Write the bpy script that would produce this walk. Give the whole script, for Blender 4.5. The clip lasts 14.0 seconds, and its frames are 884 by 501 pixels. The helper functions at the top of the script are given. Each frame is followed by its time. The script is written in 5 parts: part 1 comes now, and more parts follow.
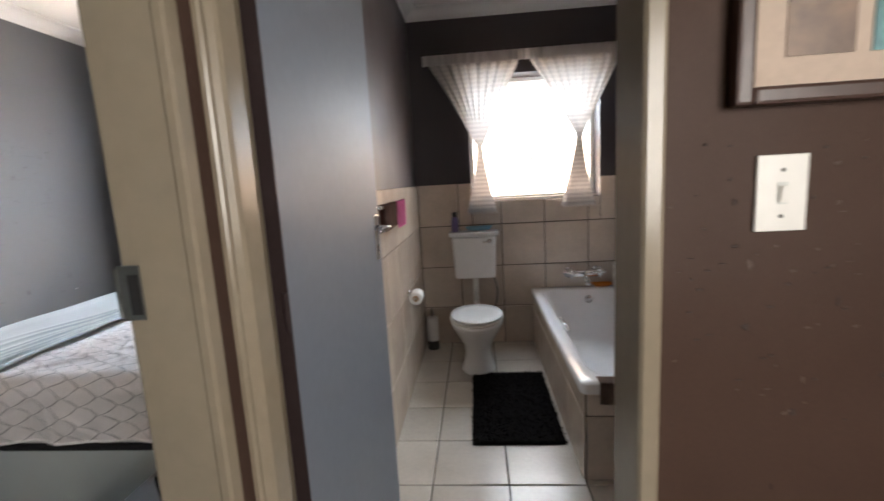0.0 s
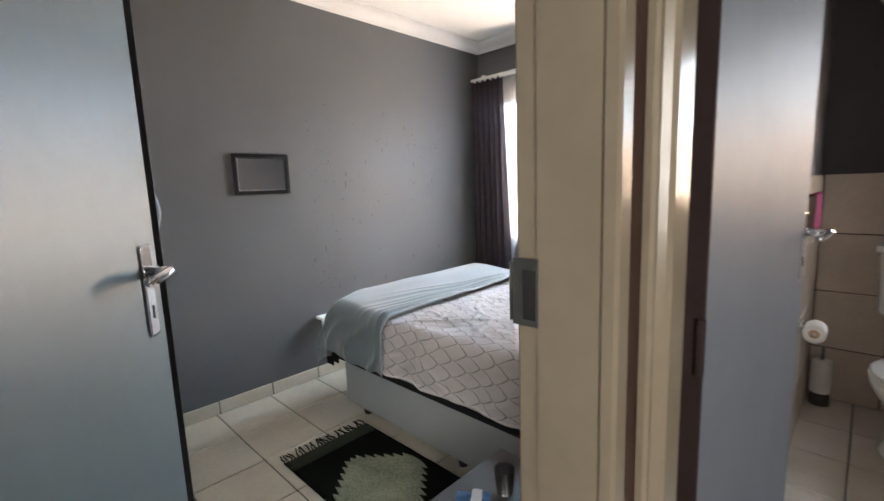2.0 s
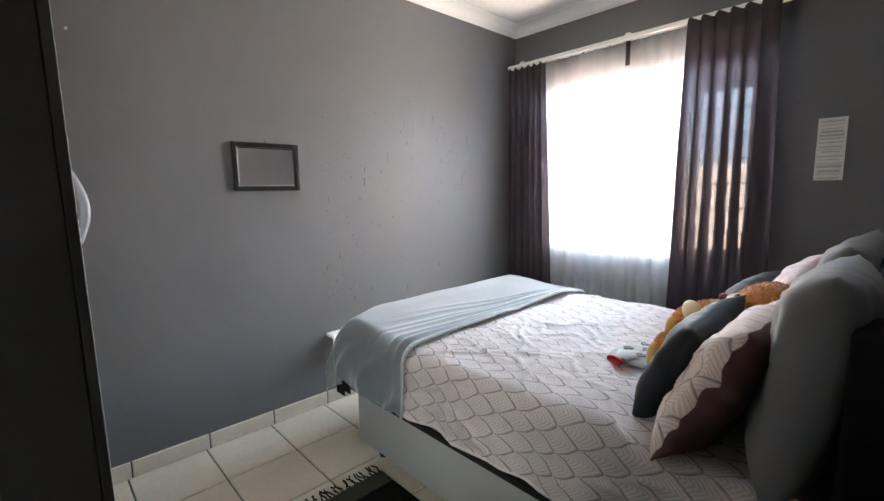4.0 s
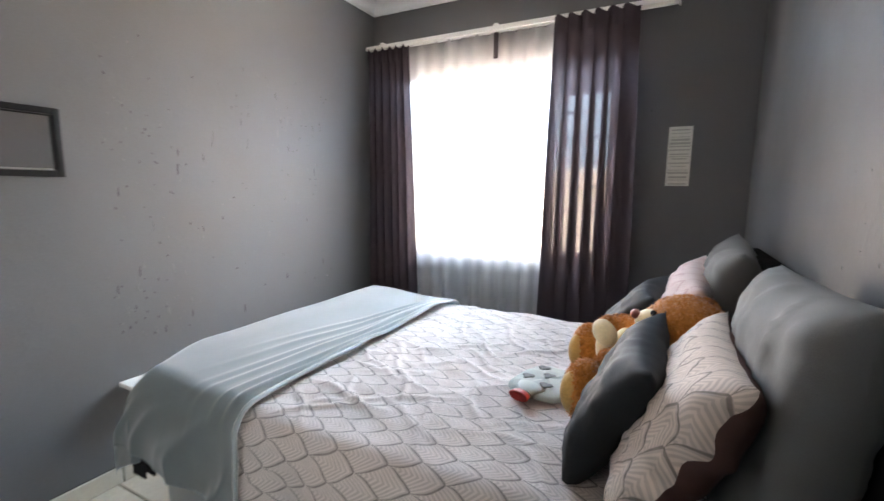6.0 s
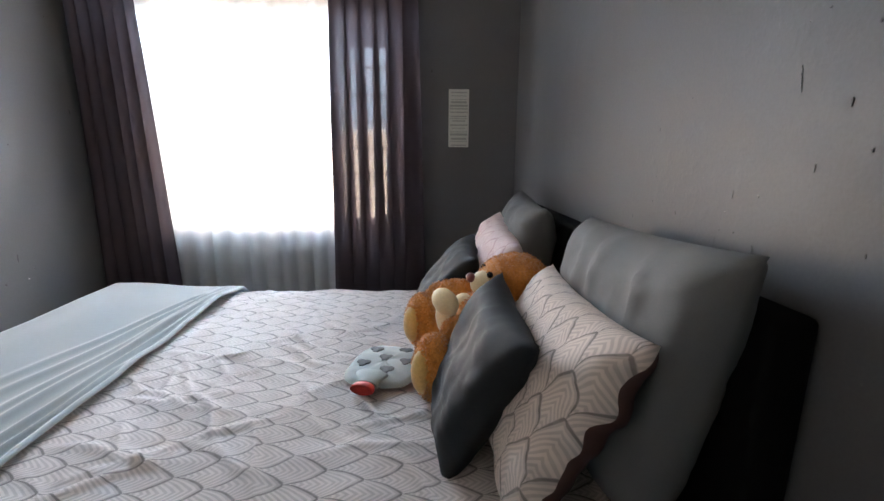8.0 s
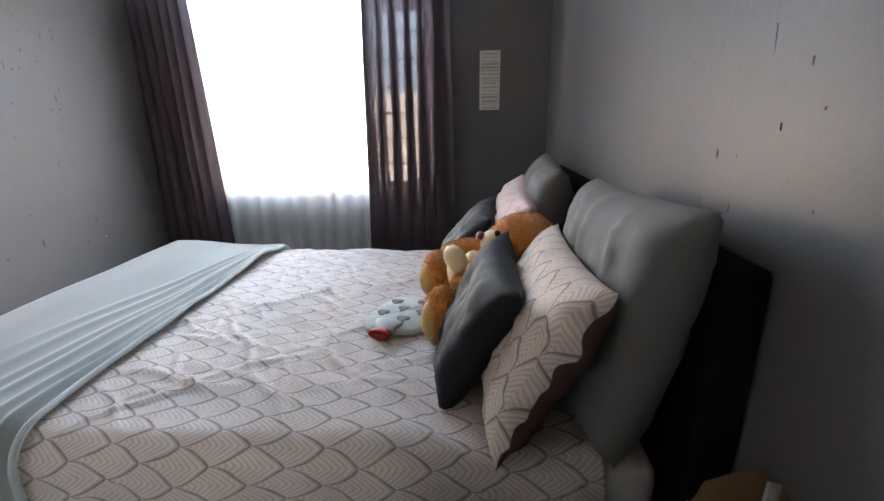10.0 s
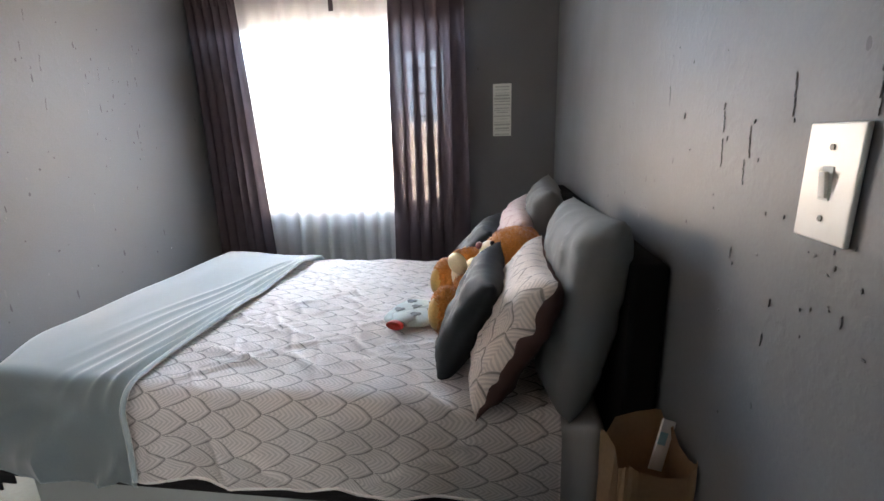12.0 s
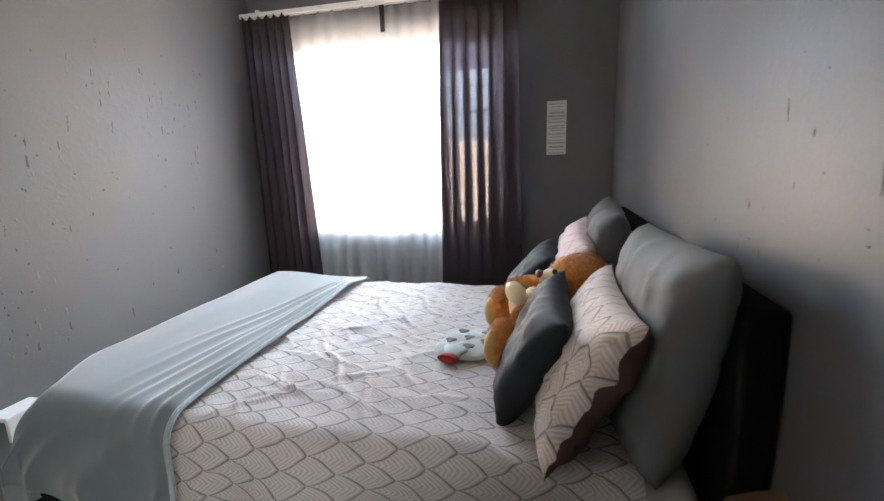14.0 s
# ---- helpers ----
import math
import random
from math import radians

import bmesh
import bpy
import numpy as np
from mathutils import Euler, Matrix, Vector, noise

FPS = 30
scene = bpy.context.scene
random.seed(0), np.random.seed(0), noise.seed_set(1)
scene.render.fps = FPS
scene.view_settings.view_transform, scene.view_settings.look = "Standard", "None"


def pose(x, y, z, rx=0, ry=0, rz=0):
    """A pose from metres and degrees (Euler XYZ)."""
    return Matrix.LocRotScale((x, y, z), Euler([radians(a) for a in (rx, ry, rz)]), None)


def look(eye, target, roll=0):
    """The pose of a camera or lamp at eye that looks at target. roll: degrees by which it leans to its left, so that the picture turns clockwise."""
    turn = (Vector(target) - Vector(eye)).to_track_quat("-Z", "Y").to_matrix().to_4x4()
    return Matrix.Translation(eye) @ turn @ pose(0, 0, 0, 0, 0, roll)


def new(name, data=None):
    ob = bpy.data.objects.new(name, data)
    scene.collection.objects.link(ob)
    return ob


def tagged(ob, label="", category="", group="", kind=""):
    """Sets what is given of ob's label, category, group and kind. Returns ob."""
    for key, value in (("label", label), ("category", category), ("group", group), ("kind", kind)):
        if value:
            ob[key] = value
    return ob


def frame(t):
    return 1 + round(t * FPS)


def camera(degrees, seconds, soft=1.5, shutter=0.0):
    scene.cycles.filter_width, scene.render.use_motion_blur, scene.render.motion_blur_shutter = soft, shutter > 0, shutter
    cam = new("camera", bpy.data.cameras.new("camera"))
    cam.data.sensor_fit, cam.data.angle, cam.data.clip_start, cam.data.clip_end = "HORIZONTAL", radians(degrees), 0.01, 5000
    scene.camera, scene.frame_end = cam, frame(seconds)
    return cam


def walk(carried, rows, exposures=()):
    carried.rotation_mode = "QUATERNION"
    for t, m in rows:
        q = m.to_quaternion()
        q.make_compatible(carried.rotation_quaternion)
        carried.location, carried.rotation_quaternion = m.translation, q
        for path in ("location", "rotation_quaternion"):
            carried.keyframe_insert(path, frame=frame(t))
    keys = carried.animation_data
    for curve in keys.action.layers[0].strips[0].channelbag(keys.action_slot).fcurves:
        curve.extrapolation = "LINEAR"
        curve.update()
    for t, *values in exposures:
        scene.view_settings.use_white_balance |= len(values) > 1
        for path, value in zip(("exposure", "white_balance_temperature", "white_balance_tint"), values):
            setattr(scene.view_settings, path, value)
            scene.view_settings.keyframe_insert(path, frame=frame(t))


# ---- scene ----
cam = camera(90.5, 14.0, shutter=0.4)
PATH = [
    (0, (0.605, -1.119, 1.318), (0.44, 0.851, 1.012), -3.2),
    (0.5, (0.606, -1.072, 1.317), (0.002, 0.809, 1.007), -2.7),
    (1, (0.555, -1.037, 1.312), (-0.391, 0.699, 1.006), -2.6),
    (1.5, (0.434, -0.975, 1.312), (-0.769, 0.594, 1.014), -2.3),
    (2, (0.345, -0.934, 1.309), (-1.041, 0.479, 1.023), -2.1),
    (2.5, (0.278, -0.833, 1.306), (-1.201, 0.486, 1.033), -1.4),
    (5, (-0.235, -0.552, 1.28), (-1.558, 0.922, 0.999), 0.3),
    (5.5, (-0.305, -0.449, 1.274), (-1.458, 1.162, 1.0), 0.4),
    (6, (-0.358, -0.376, 1.275), (-1.27, 1.382, 0.998), 0.6),
    (6.5, (-0.46, -0.309, 1.28), (-1.07, 1.576, 1.006), 0.6),
    (7, (-0.544, -0.279, 1.282), (-0.828, 1.676, 0.973), 0.6),
    (7.5, (-0.563, -0.239, 1.272), (-0.558, 1.727, 0.903), 0.7),
    (8, (-0.571, -0.214, 1.263), (-0.467, 1.737, 0.836), 0.3),
    (10.5, (-0.429, -0.388, 1.27), (-0.632, 1.513, 0.683), -1.2),
    (11, (-0.4, -0.49, 1.286), (-0.661, 1.41, 0.721), -1.3),
    (11.5, (-0.379, -0.544, 1.299), (-0.636, 1.365, 0.761), -1.3),
    (12, (-0.354, -0.572, 1.306), (-0.613, 1.348, 0.808), -1.7),
    (12.5, (-0.351, -0.574, 1.311), (-0.614, 1.355, 0.851), -1.9),
    (13, (-0.365, -0.561, 1.313), (-0.661, 1.369, 0.879), -1.9),
    (13.5, (-0.379, -0.539, 1.313), (-0.738, 1.382, 0.889), -2.0),
    (14, (-0.423, -0.472, 1.315), (-0.863, 1.434, 0.899), -2.0),
]
walk(cam, [(t, look(eye, target, roll)) for t, eye, target, roll in PATH],
     [(0, -0.30), (1.5, -0.30), (2.5, -0.33), (5.0, 0.04), (5.5, -0.02), (6.5, -0.22), (7.5, -0.54), (8.2, -0.6), (10.5, -0.42), (11.5, -0.28), (12.5, -0.18), (14.0, -0.24)])


# ---- light ----
world = bpy.data.worlds.new("sky")
scene.world = world
world.use_nodes = True
wn = world.node_tree.nodes
sky = wn.new("ShaderNodeTexSky")
sky.sky_type, sky.sun_disc = "NISHITA", False
sky.sun_elevation, sky.sun_rotation = radians(62), radians(200)
world.node_tree.links.new(sky.outputs[0], wn["Background"].inputs[0])
wn["Background"].inputs[1].default_value = 0.1


def lamp(name, kind, m, energy, colour, size=(1, 1), spread=180):
    data = bpy.data.lights.new(name, kind)
    data.energy, data.color = energy, colour
    if kind == "AREA":
        data.shape, data.size, data.size_y, data.spread = "RECTANGLE", size[0], size[1], radians(spread)
    ob = new(name, data)
    ob.matrix_world = m
    return ob


sun = lamp("sun", "SUN", look((0, -3, 9), (-1.2, 1.2, 0)), 3.0, (1, 0.93, 0.84))
sun.data.angle = radians(0.5)
# daylight of the sky (cool, from above) and of the sunlit yard (warm, from below) in the bedroom and bathroom windows'
# openings
lamp("bedroom_sky_light", "AREA", look((-1.38, 2.70, 1.72), (-1.38, 1.60, 0.62)), 262, (0.58, 0.78, 1.0), (1.9, 0.85), 112)
lamp("bedroom_yard_light", "AREA", look((-1.38, 2.72, 1.15), (-1.6, 0.4, 2.15)), 265, (1.0, 0.79, 0.62), (1.9, 0.6), 140)
lamp("bathroom_sky_light", "AREA", look((1.06, 2.70, 1.86), (1.0, 1.75, 0.9)), 30, (0.76, 0.88, 1.0), (1.0, 0.6), 150)
lamp("bathroom_yard_light", "AREA", look((1.06, 2.72, 1.40), (0.9, 0.9, 2.0)), 20, (1.0, 0.66, 0.42), (1.0, 0.5), 160)
# added lamp at an assumed, unseen hall window, aimed through the bedroom door
lamp("hall_assumed_light", "AREA", look((1.75, -2.52, 1.6), (-0.2, -0.45, 1.1)), 40, (1.0, 0.95, 0.89), (1.1, 1.2), 122)


# ---- materials ----
def material(name):
    mat = bpy.data.materials.new(name)
    mat.use_nodes = True
    return mat, mat.node_tree, mat.node_tree.nodes["Principled BSDF"]


def node(tree, kind, **inputs):
    n = tree.nodes.new("ShaderNode" + kind)
    for key, value in inputs.items():
        sock = n.inputs[key.replace("_", " ")]
        if isinstance(value, bpy.types.NodeSocket):
            tree.links.new(value, sock)
        else:
            sock.default_value = value
    return n


def calc(tree, op, a, b=0.0, c=0.0):
    n = tree.nodes.new("ShaderNodeMath")
    n.operation = op
    for i, v in enumerate((a, b, c)):
        if isinstance(v, bpy.types.NodeSocket):
            tree.links.new(v, n.inputs[i])
        else:
            n.inputs[i].default_value = v
    return n.outputs[0]


def blend(tree, factor, a, b, mode="MIX"):
    n = tree.nodes.new("ShaderNodeMix")
    n.data_type, n.blend_type = "RGBA", mode
    for sock, v in ((n.inputs[0], factor), (n.inputs[6], a), (n.inputs[7], b)):
        if isinstance(v, bpy.types.NodeSocket):
            tree.links.new(v, sock)
        else:
            sock.default_value = v if not isinstance(v, tuple) else (*v, 1)[:4]
    return n.outputs[2]


def coords(tree, kind="Object"):
    return tree.nodes.new("ShaderNodeTexCoord").outputs[kind]


def noisy(tree, at, scale, detail=4, rough=0.55):
    return node(tree, "TexNoise", Vector=at, Scale=scale, Detail=detail, Roughness=rough).outputs[0]


def span(tree, value, lo, hi, a=0.0, b=1.0):
    n = tree.nodes.new("ShaderNodeMapRange")
    tree.links.new(value, n.inputs[0])
    for i, v in enumerate((lo, hi, a, b)):
        n.inputs[i + 1].default_value = v
    return n.outputs[0]


def plain(name, colour, rough=0.5, metal=0.0, grain=60, vary=0.12, bump=0.15, blotch=4, spec=0.5, depth=0.002):
    """A surface with a fine grain and a large, faint unevenness."""
    mat, t, p = material(name)
    at = coords(t)
    fine, large = noisy(t, at, grain), noisy(t, at, blotch, 5)
    mix = calc(t, "ADD", calc(t, "MULTIPLY", fine, 0.5), calc(t, "MULTIPLY", large, 0.5))
    k = span(t, mix, 0.3, 0.7, 1 - vary, 1 + vary)
    col = blend(t, 1.0, tuple(colour), (1, 1, 1), "MULTIPLY")
    n = t.nodes.new("ShaderNodeVectorMath")
    n.operation = "SCALE"
    t.links.new(col, n.inputs[0])
    t.links.new(k, n.inputs["Scale"])
    t.links.new(n.outputs[0], p.inputs["Base Color"])
    p.inputs["Metallic"].default_value = metal
    p.inputs["Specular IOR Level"].default_value = spec
    t.links.new(span(t, large, 0.3, 0.7, rough * 0.85, min(1, rough * 1.12)), p.inputs["Roughness"])
    if bump:
        b = node(t, "Bump", Strength=bump, Distance=depth, Height=fine)
        t.links.new(b.outputs[0], p.inputs["Normal"])
    return mat


def wall_paint(name, colour, rough=0.42, scar=(0.75, 0.75, 0.72), marks=0.5, pits=0.075):
    """Painted plaster: trowel waves, roller grain, pits and chips."""
    mat, t, p = material(name)
    at = coords(t)
    wave, grain, blotch = noisy(t, at, 3.0, 3), noisy(t, at, 140, 3), noisy(t, at, 1.3, 5)
    lumps = calc(t, "MULTIPLY", span(t, noisy(t, at, 34, 3), 0.5, 0.68), span(t, noisy(t, at, 2.3, 2), 0.42, 0.62))
    stretch = t.nodes.new("ShaderNodeMapping")
    t.links.new(at, stretch.inputs[0])
    stretch.inputs["Scale"].default_value = (1, 1, 0.62)
    warp = node(t, "TexNoise", Vector=stretch.outputs[0], Scale=9.0, Detail=3)
    mixv = t.nodes.new("ShaderNodeVectorMath")
    mixv.operation = "MULTIPLY_ADD"
    t.links.new(warp.outputs[1], mixv.inputs[0])
    mixv.inputs[1].default_value = (0.06, 0.06, 0.06)
    t.links.new(stretch.outputs[0], mixv.inputs[2])
    vor = node(t, "TexVoronoi", Vector=mixv.outputs[0], Scale=11.0, Randomness=1.0)
    rare = node(t, "TexWhiteNoise", Vector=vor.outputs["Position"]).outputs[0]
    size = calc(t, "MULTIPLY", span(t, rare, 1 - marks * 0.55, 1.0, 0.0, pits), span(t, noisy(t, at, 1.7, 2), 0.42, 0.6, 0.0, 1.0))
    pit = calc(t, "MULTIPLY", calc(t, "LESS_THAN", vor.outputs["Distance"], size), 1.0)
    tone = node(t, "TexWhiteNoise", Vector=vor.outputs["Position"]).outputs[1]
    dark = tuple(c * 0.3 for c in colour)
    sep = t.nodes.new("ShaderNodeSeparateColor")
    t.links.new(tone, sep.inputs[0])
    chipcol = blend(t, calc(t, "GREATER_THAN", sep.outputs[1], 0.82), dark, scar)
    k = calc(t, "ADD", span(t, blotch, 0.3, 0.7, -0.07, 0.07), span(t, grain, 0.3, 0.7, -0.04, 0.04))
    n = t.nodes.new("ShaderNodeVectorMath")
    n.operation = "SCALE"
    n.inputs[0].default_value = colour
    t.links.new(calc(t, "ADD", k, 1.0), n.inputs["Scale"])
    t.links.new(blend(t, calc(t, "MULTIPLY", pit, 0.55), n.outputs[0], chipcol), p.inputs["Base Color"])
    t.links.new(span(t, blotch, 0.3, 0.7, rough * 0.8, rough * 1.2), p.inputs["Roughness"])
    p.inputs["Specular IOR Level"].default_value = 0.27
    height = calc(t, "ADD", calc(t, "MULTIPLY_ADD", lumps, 0.12, wave), calc(t, "ADD", calc(t, "MULTIPLY", grain, 0.06), calc(t, "MULTIPLY", pit, -0.35)))
    b = node(t, "Bump", Strength=0.55, Distance=0.006, Height=height)
    t.links.new(b.outputs[0], p.inputs["Normal"])
    return mat


def cloth(name, colour, rough=0.9, weave=420, vary=0.1, fuzz=0.0, bump=0.3):
    mat = plain(name, colour, rough, 0, weave, vary, bump, 6, 0.25, 0.001)
    p = mat.node_tree.nodes["Principled BSDF"]
    p.inputs["Sheen Weight"].default_value = fuzz
    return mat


def sheer(name, colour, clear, glow, band=None, weave=900):
    """Thin curtain cloth: partly seen through, partly lit from behind."""
    mat, t, p = material(name)
    at = coords(t)
    k = span(t, noisy(t, at, weave, 2), 0.3, 0.7, 0.9, 1.08)
    n = t.nodes.new("ShaderNodeVectorMath")
    n.operation = "SCALE"
    n.inputs[0].default_value = colour
    t.links.new(k, n.inputs["Scale"])
    col = n.outputs[0]
    if band:
        uv = t.nodes.new("ShaderNodeUVMap").outputs[0]
        sx = t.nodes.new("ShaderNodeSeparateXYZ")
        t.links.new(uv, sx.inputs[0])
        a = calc(t, "GREATER_THAN", calc(t, "FRACT", calc(t, "MULTIPLY", sx.outputs[0], 22)), 0.5)
        b = calc(t, "GREATER_THAN", calc(t, "FRACT", calc(t, "MULTIPLY", sx.outputs[1], 30)), 0.5)
        c = calc(t, "MULTIPLY", calc(t, "ADD", a, b), 0.5)
        low = calc(t, "MULTIPLY", span(t, sx.outputs[1], 0.0, 1.2, 0.75, 0.25), c)
        col = blend(t, low, col, band)
    diffuse = node(t, "BsdfDiffuse", Color=col)
    back = node(t, "BsdfTranslucent", Color=col)
    hole = node(t, "BsdfTransparent")
    m1 = node(t, "MixShader", Fac=glow)
    t.links.new(diffuse.outputs[0], m1.inputs[1])
    t.links.new(back.outputs[0], m1.inputs[2])
    m2 = node(t, "MixShader", Fac=clear)
    t.links.new(m1.outputs[0], m2.inputs[1])
    t.links.new(hole.outputs[0], m2.inputs[2])
    t.links.new(m2.outputs[0], t.nodes["Material Output"].inputs[0])
    return mat


def scallops(name, ground, line, width=0.074, rise=0.0755, along=0, shift=(0.011, 0.0375), rough=0.85):
    """Printed cotton: rows of pointed scales, each filled with nested chevron arcs; the tips point along the cloth's UV axis given, in metres."""
    mat, t, p = material(name)
    uv = t.nodes.new("ShaderNodeUVMap").outputs[0]
    warp = node(t, "TexNoise", Vector=uv, Scale=7.0, Detail=2).outputs[1]
    mv = t.nodes.new("ShaderNodeVectorMath")
    mv.operation = "MULTIPLY_ADD"
    t.links.new(warp, mv.inputs[0])
    mv.inputs[1].default_value = (0.016, 0.016, 0)
    t.links.new(uv, mv.inputs[2])
    sep = t.nodes.new("ShaderNodeSeparateXYZ")
    t.links.new(mv.outputs[0], sep.inputs[0])
    q = calc(t, "DIVIDE", calc(t, "SUBTRACT", sep.outputs[along], shift[0] + 0.008), rise)
    c = calc(t, "DIVIDE", calc(t, "SUBTRACT", sep.outputs[1 - along], shift[1] + 0.008), width)
    row = calc(t, "FLOOR", q)
    s_ = calc(t, "SUBTRACT", q, row)
    odd = calc(t, "MULTIPLY", calc(t, "FLOORED_MODULO", row, 2.0), 0.5)

    def off(lag):
        """Distance from the centre line of the nearest scale of a row, 0 to 1."""
        f = calc(t, "FRACT", calc(t, "ADD", calc(t, "SUBTRACT", c, odd), 0.5 + lag))
        return calc(t, "MULTIPLY", calc(t, "ABSOLUTE", calc(t, "SUBTRACT", f, 0.5)), 2.0)

    def reach(d):
        """How far along its row a scale's outline lies at that distance from its centre line."""
        return calc(t, "POWER", calc(t, "SUBTRACT", 1.0001, d), 0.56)
    front, back = calc(t, "SUBTRACT", reach(off(0.0)), s_), calc(t, "SUBTRACT", calc(t, "ADD", reach(off(0.5)), 1.0), s_)
    inside = calc(t, "GREATER_THAN", front, 0.0)
    deep = calc(t, "ADD", calc(t, "MULTIPLY", inside, front), calc(t, "MULTIPLY", calc(t, "SUBTRACT", 1.0, inside), back))
    ring = calc(t, "PINGPONG", calc(t, "MULTIPLY", deep, 5.0), 0.5)
    thin = span(t, ring, 0.18, 0.32, 0.0, 0.30)
    edge = span(t, calc(t, "ABSOLUTE", front), 0.035, 0.085, 0.85, 0.0)
    ink = calc(t, "MAXIMUM", thin, edge)
    soft = calc(t, "MULTIPLY", ink, span(t, noisy(t, uv, 40, 3), 0.3, 0.7, 0.7, 1.0))
    fine = noisy(t, uv, 700, 2)
    base = blend(t, span(t, noisy(t, uv, 5, 4), 0.35, 0.7), ground, tuple(k * 0.94 for k in ground))
    t.links.new(blend(t, soft, base, line), p.inputs["Base Color"])
    p.inputs["Roughness"].default_value = rough
    p.inputs["Specular IOR Level"].default_value = 0.25
    p.inputs["Sheen Weight"].default_value = 0.1
    h = calc(t, "ADD", calc(t, "MULTIPLY", noisy(t, uv, 26, 4), 1.0), calc(t, "MULTIPLY", fine, 0.1))
    t.links.new(node(t, "Bump", Strength=0.35, Distance=0.006, Height=h).outputs[0], p.inputs["Normal"])
    return mat


def tile_glaze(name, colour, rough=0.25, vary=0.1):
    """Glazed ceramic with a mottled tone and a slightly different shade for each piece."""
    mat, t, p = material(name)
    at = coords(t)
    rnd = t.nodes.new("ShaderNodeObjectInfo").outputs["Random"]
    v = t.nodes.new("ShaderNodeVectorMath")
    v.operation = "ADD"
    t.links.new(at, v.inputs[0])
    t.links.new(rnd, v.inputs[1])
    cloud, fine = noisy(t, v.outputs[0], 5, 5), noisy(t, v.outputs[0], 55, 4)
    k = calc(t, "ADD", span(t, rnd, 0, 1, 1 - vary * 0.5, 1 + vary * 0.5), calc(t, "ADD", span(t, cloud, 0.3, 0.7, -vary, vary), span(t, fine, 0.3, 0.7, -0.04, 0.04)))
    n = t.nodes.new("ShaderNodeVectorMath")
    n.operation = "SCALE"
    n.inputs[0].default_value = colour
    t.links.new(k, n.inputs["Scale"])
    t.links.new(n.outputs[0], p.inputs["Base Color"])
    t.links.new(span(t, cloud, 0.3, 0.7, rough * 0.92, rough * 1.12), p.inputs["Roughness"])
    t.links.new(node(t, "Bump", Strength=0.12, Distance=0.002, Height=cloud).outputs[0], p.inputs["Normal"])
    return mat


GREY_WALL = wall_paint("grey_wall_paint", (0.120, 0.122, 0.126), 0.55, marks=0.75)
BATH_WALL = wall_paint("dark_bathroom_paint", (0.075, 0.066, 0.072), 0.5, marks=0.1)
BROWN_WALL = wall_paint("brown_wall_paint", (0.062, 0.036, 0.0265), 0.55, (0.10, 0.07, 0.06), 1.0, 0.17)
BROWN_WALL.node_tree.nodes["Principled BSDF"].inputs["Specular IOR Level"].default_value = 0.13
BOUNCE_WALL = wall_paint("cream_bounce_paint", (0.78, 0.72, 0.58), 0.6, marks=0.1)
CEILING = plain("ceiling_white", (0.80, 0.80, 0.80), 0.8, 0, 90, 0.03)
CREAM_STEEL = plain("cream_gloss_paint", (0.25, 0.208, 0.15), 0.22, 0, 25, 0.07, 0.12, 3)
GROUT = plain("grout", (0.055, 0.046, 0.038), 0.9, 0, 120, 0.25)
FLOOR_TILE = tile_glaze("floor_tile_glaze", (0.55, 0.51, 0.42), 0.24, 0.06)
BATH_FLOOR = tile_glaze("bathroom_floor_glaze", (0.60, 0.56, 0.50), 0.24, 0.07)
WALL_TILE = tile_glaze("wall_tile_glaze", (0.62, 0.53, 0.45), 0.2)
DOOR_BLUE = plain("pale_blue_grey_door_paint", (0.135, 0.174, 0.194), 0.4, 0, 30, 0.06, 0.1, 2)
DOOR_GREY = plain("dark_grey_door_paint", (0.145, 0.165, 0.205), 0.55, 0, 30, 0.07, 0.12, 2)
DOOR_EDGE = plain("dark_door_edge", (0.030, 0.020, 0.020), 0.6, spec=0.12)
CHROME = plain("chrome", (0.82, 0.82, 0.84), 0.14, 1.0, 40, 0.04, 0)
STEEL = plain("worn_steel", (0.22, 0.22, 0.21), 0.5, 1.0, 50, 0.2, 0.1)
BLACK = plain("black_void", (0.012, 0.011, 0.011), 0.7)
WHITE_PLASTIC = plain("white_plastic", (0.74, 0.72, 0.67), 0.35, 0, 40, 0.05, 0.05)
WHITE_PAINT = plain("white_gloss_paint", (0.80, 0.80, 0.78), 0.35, 0, 40, 0.05, 0.05)
CERAMIC = plain("white_ceramic", (0.82, 0.82, 0.82), 0.1, 0, 20, 0.03, 0)
ENAMEL = plain("white_bath_acrylic", (0.83, 0.84, 0.86), 0.14, 0, 20, 0.03, 0)
BASE_CLOTH = cloth("grey_bed_base_cloth", (0.26, 0.27, 0.27))
BLACK_CLOTH = cloth("black_cloth", (0.014, 0.013, 0.014))
HEADBOARD = cloth("black_headboard_cloth", (0.006, 0.006, 0.0065), 0.9)
for m_ in (BLACK_CLOTH, HEADBOARD):
    m_.node_tree.nodes["Principled BSDF"].inputs["Specular IOR Level"].default_value = 0.06
THROW = cloth("mint_fleece", (0.245, 0.293, 0.312), 0.95, 260, 0.1, 1.0)
THROW.node_tree.nodes["Principled BSDF"].inputs["Sheen Roughness"].default_value = 0.45
GREY_PILLOW = cloth("grey_pillow_cotton", (0.155, 0.160, 0.162), 0.8, 380, 0.08, 0.05)
DARK_CUSHION = cloth("charcoal_cushion_satin", (0.0125, 0.0145, 0.0185), 0.75, 200, 0.12, 0.03)
SHEET = cloth("pale_grey_sheet", (0.46, 0.45, 0.45), 0.9)
QUILT = scallops("scallop_print", (0.86, 0.81, 0.80), (0.15, 0.14, 0.145))
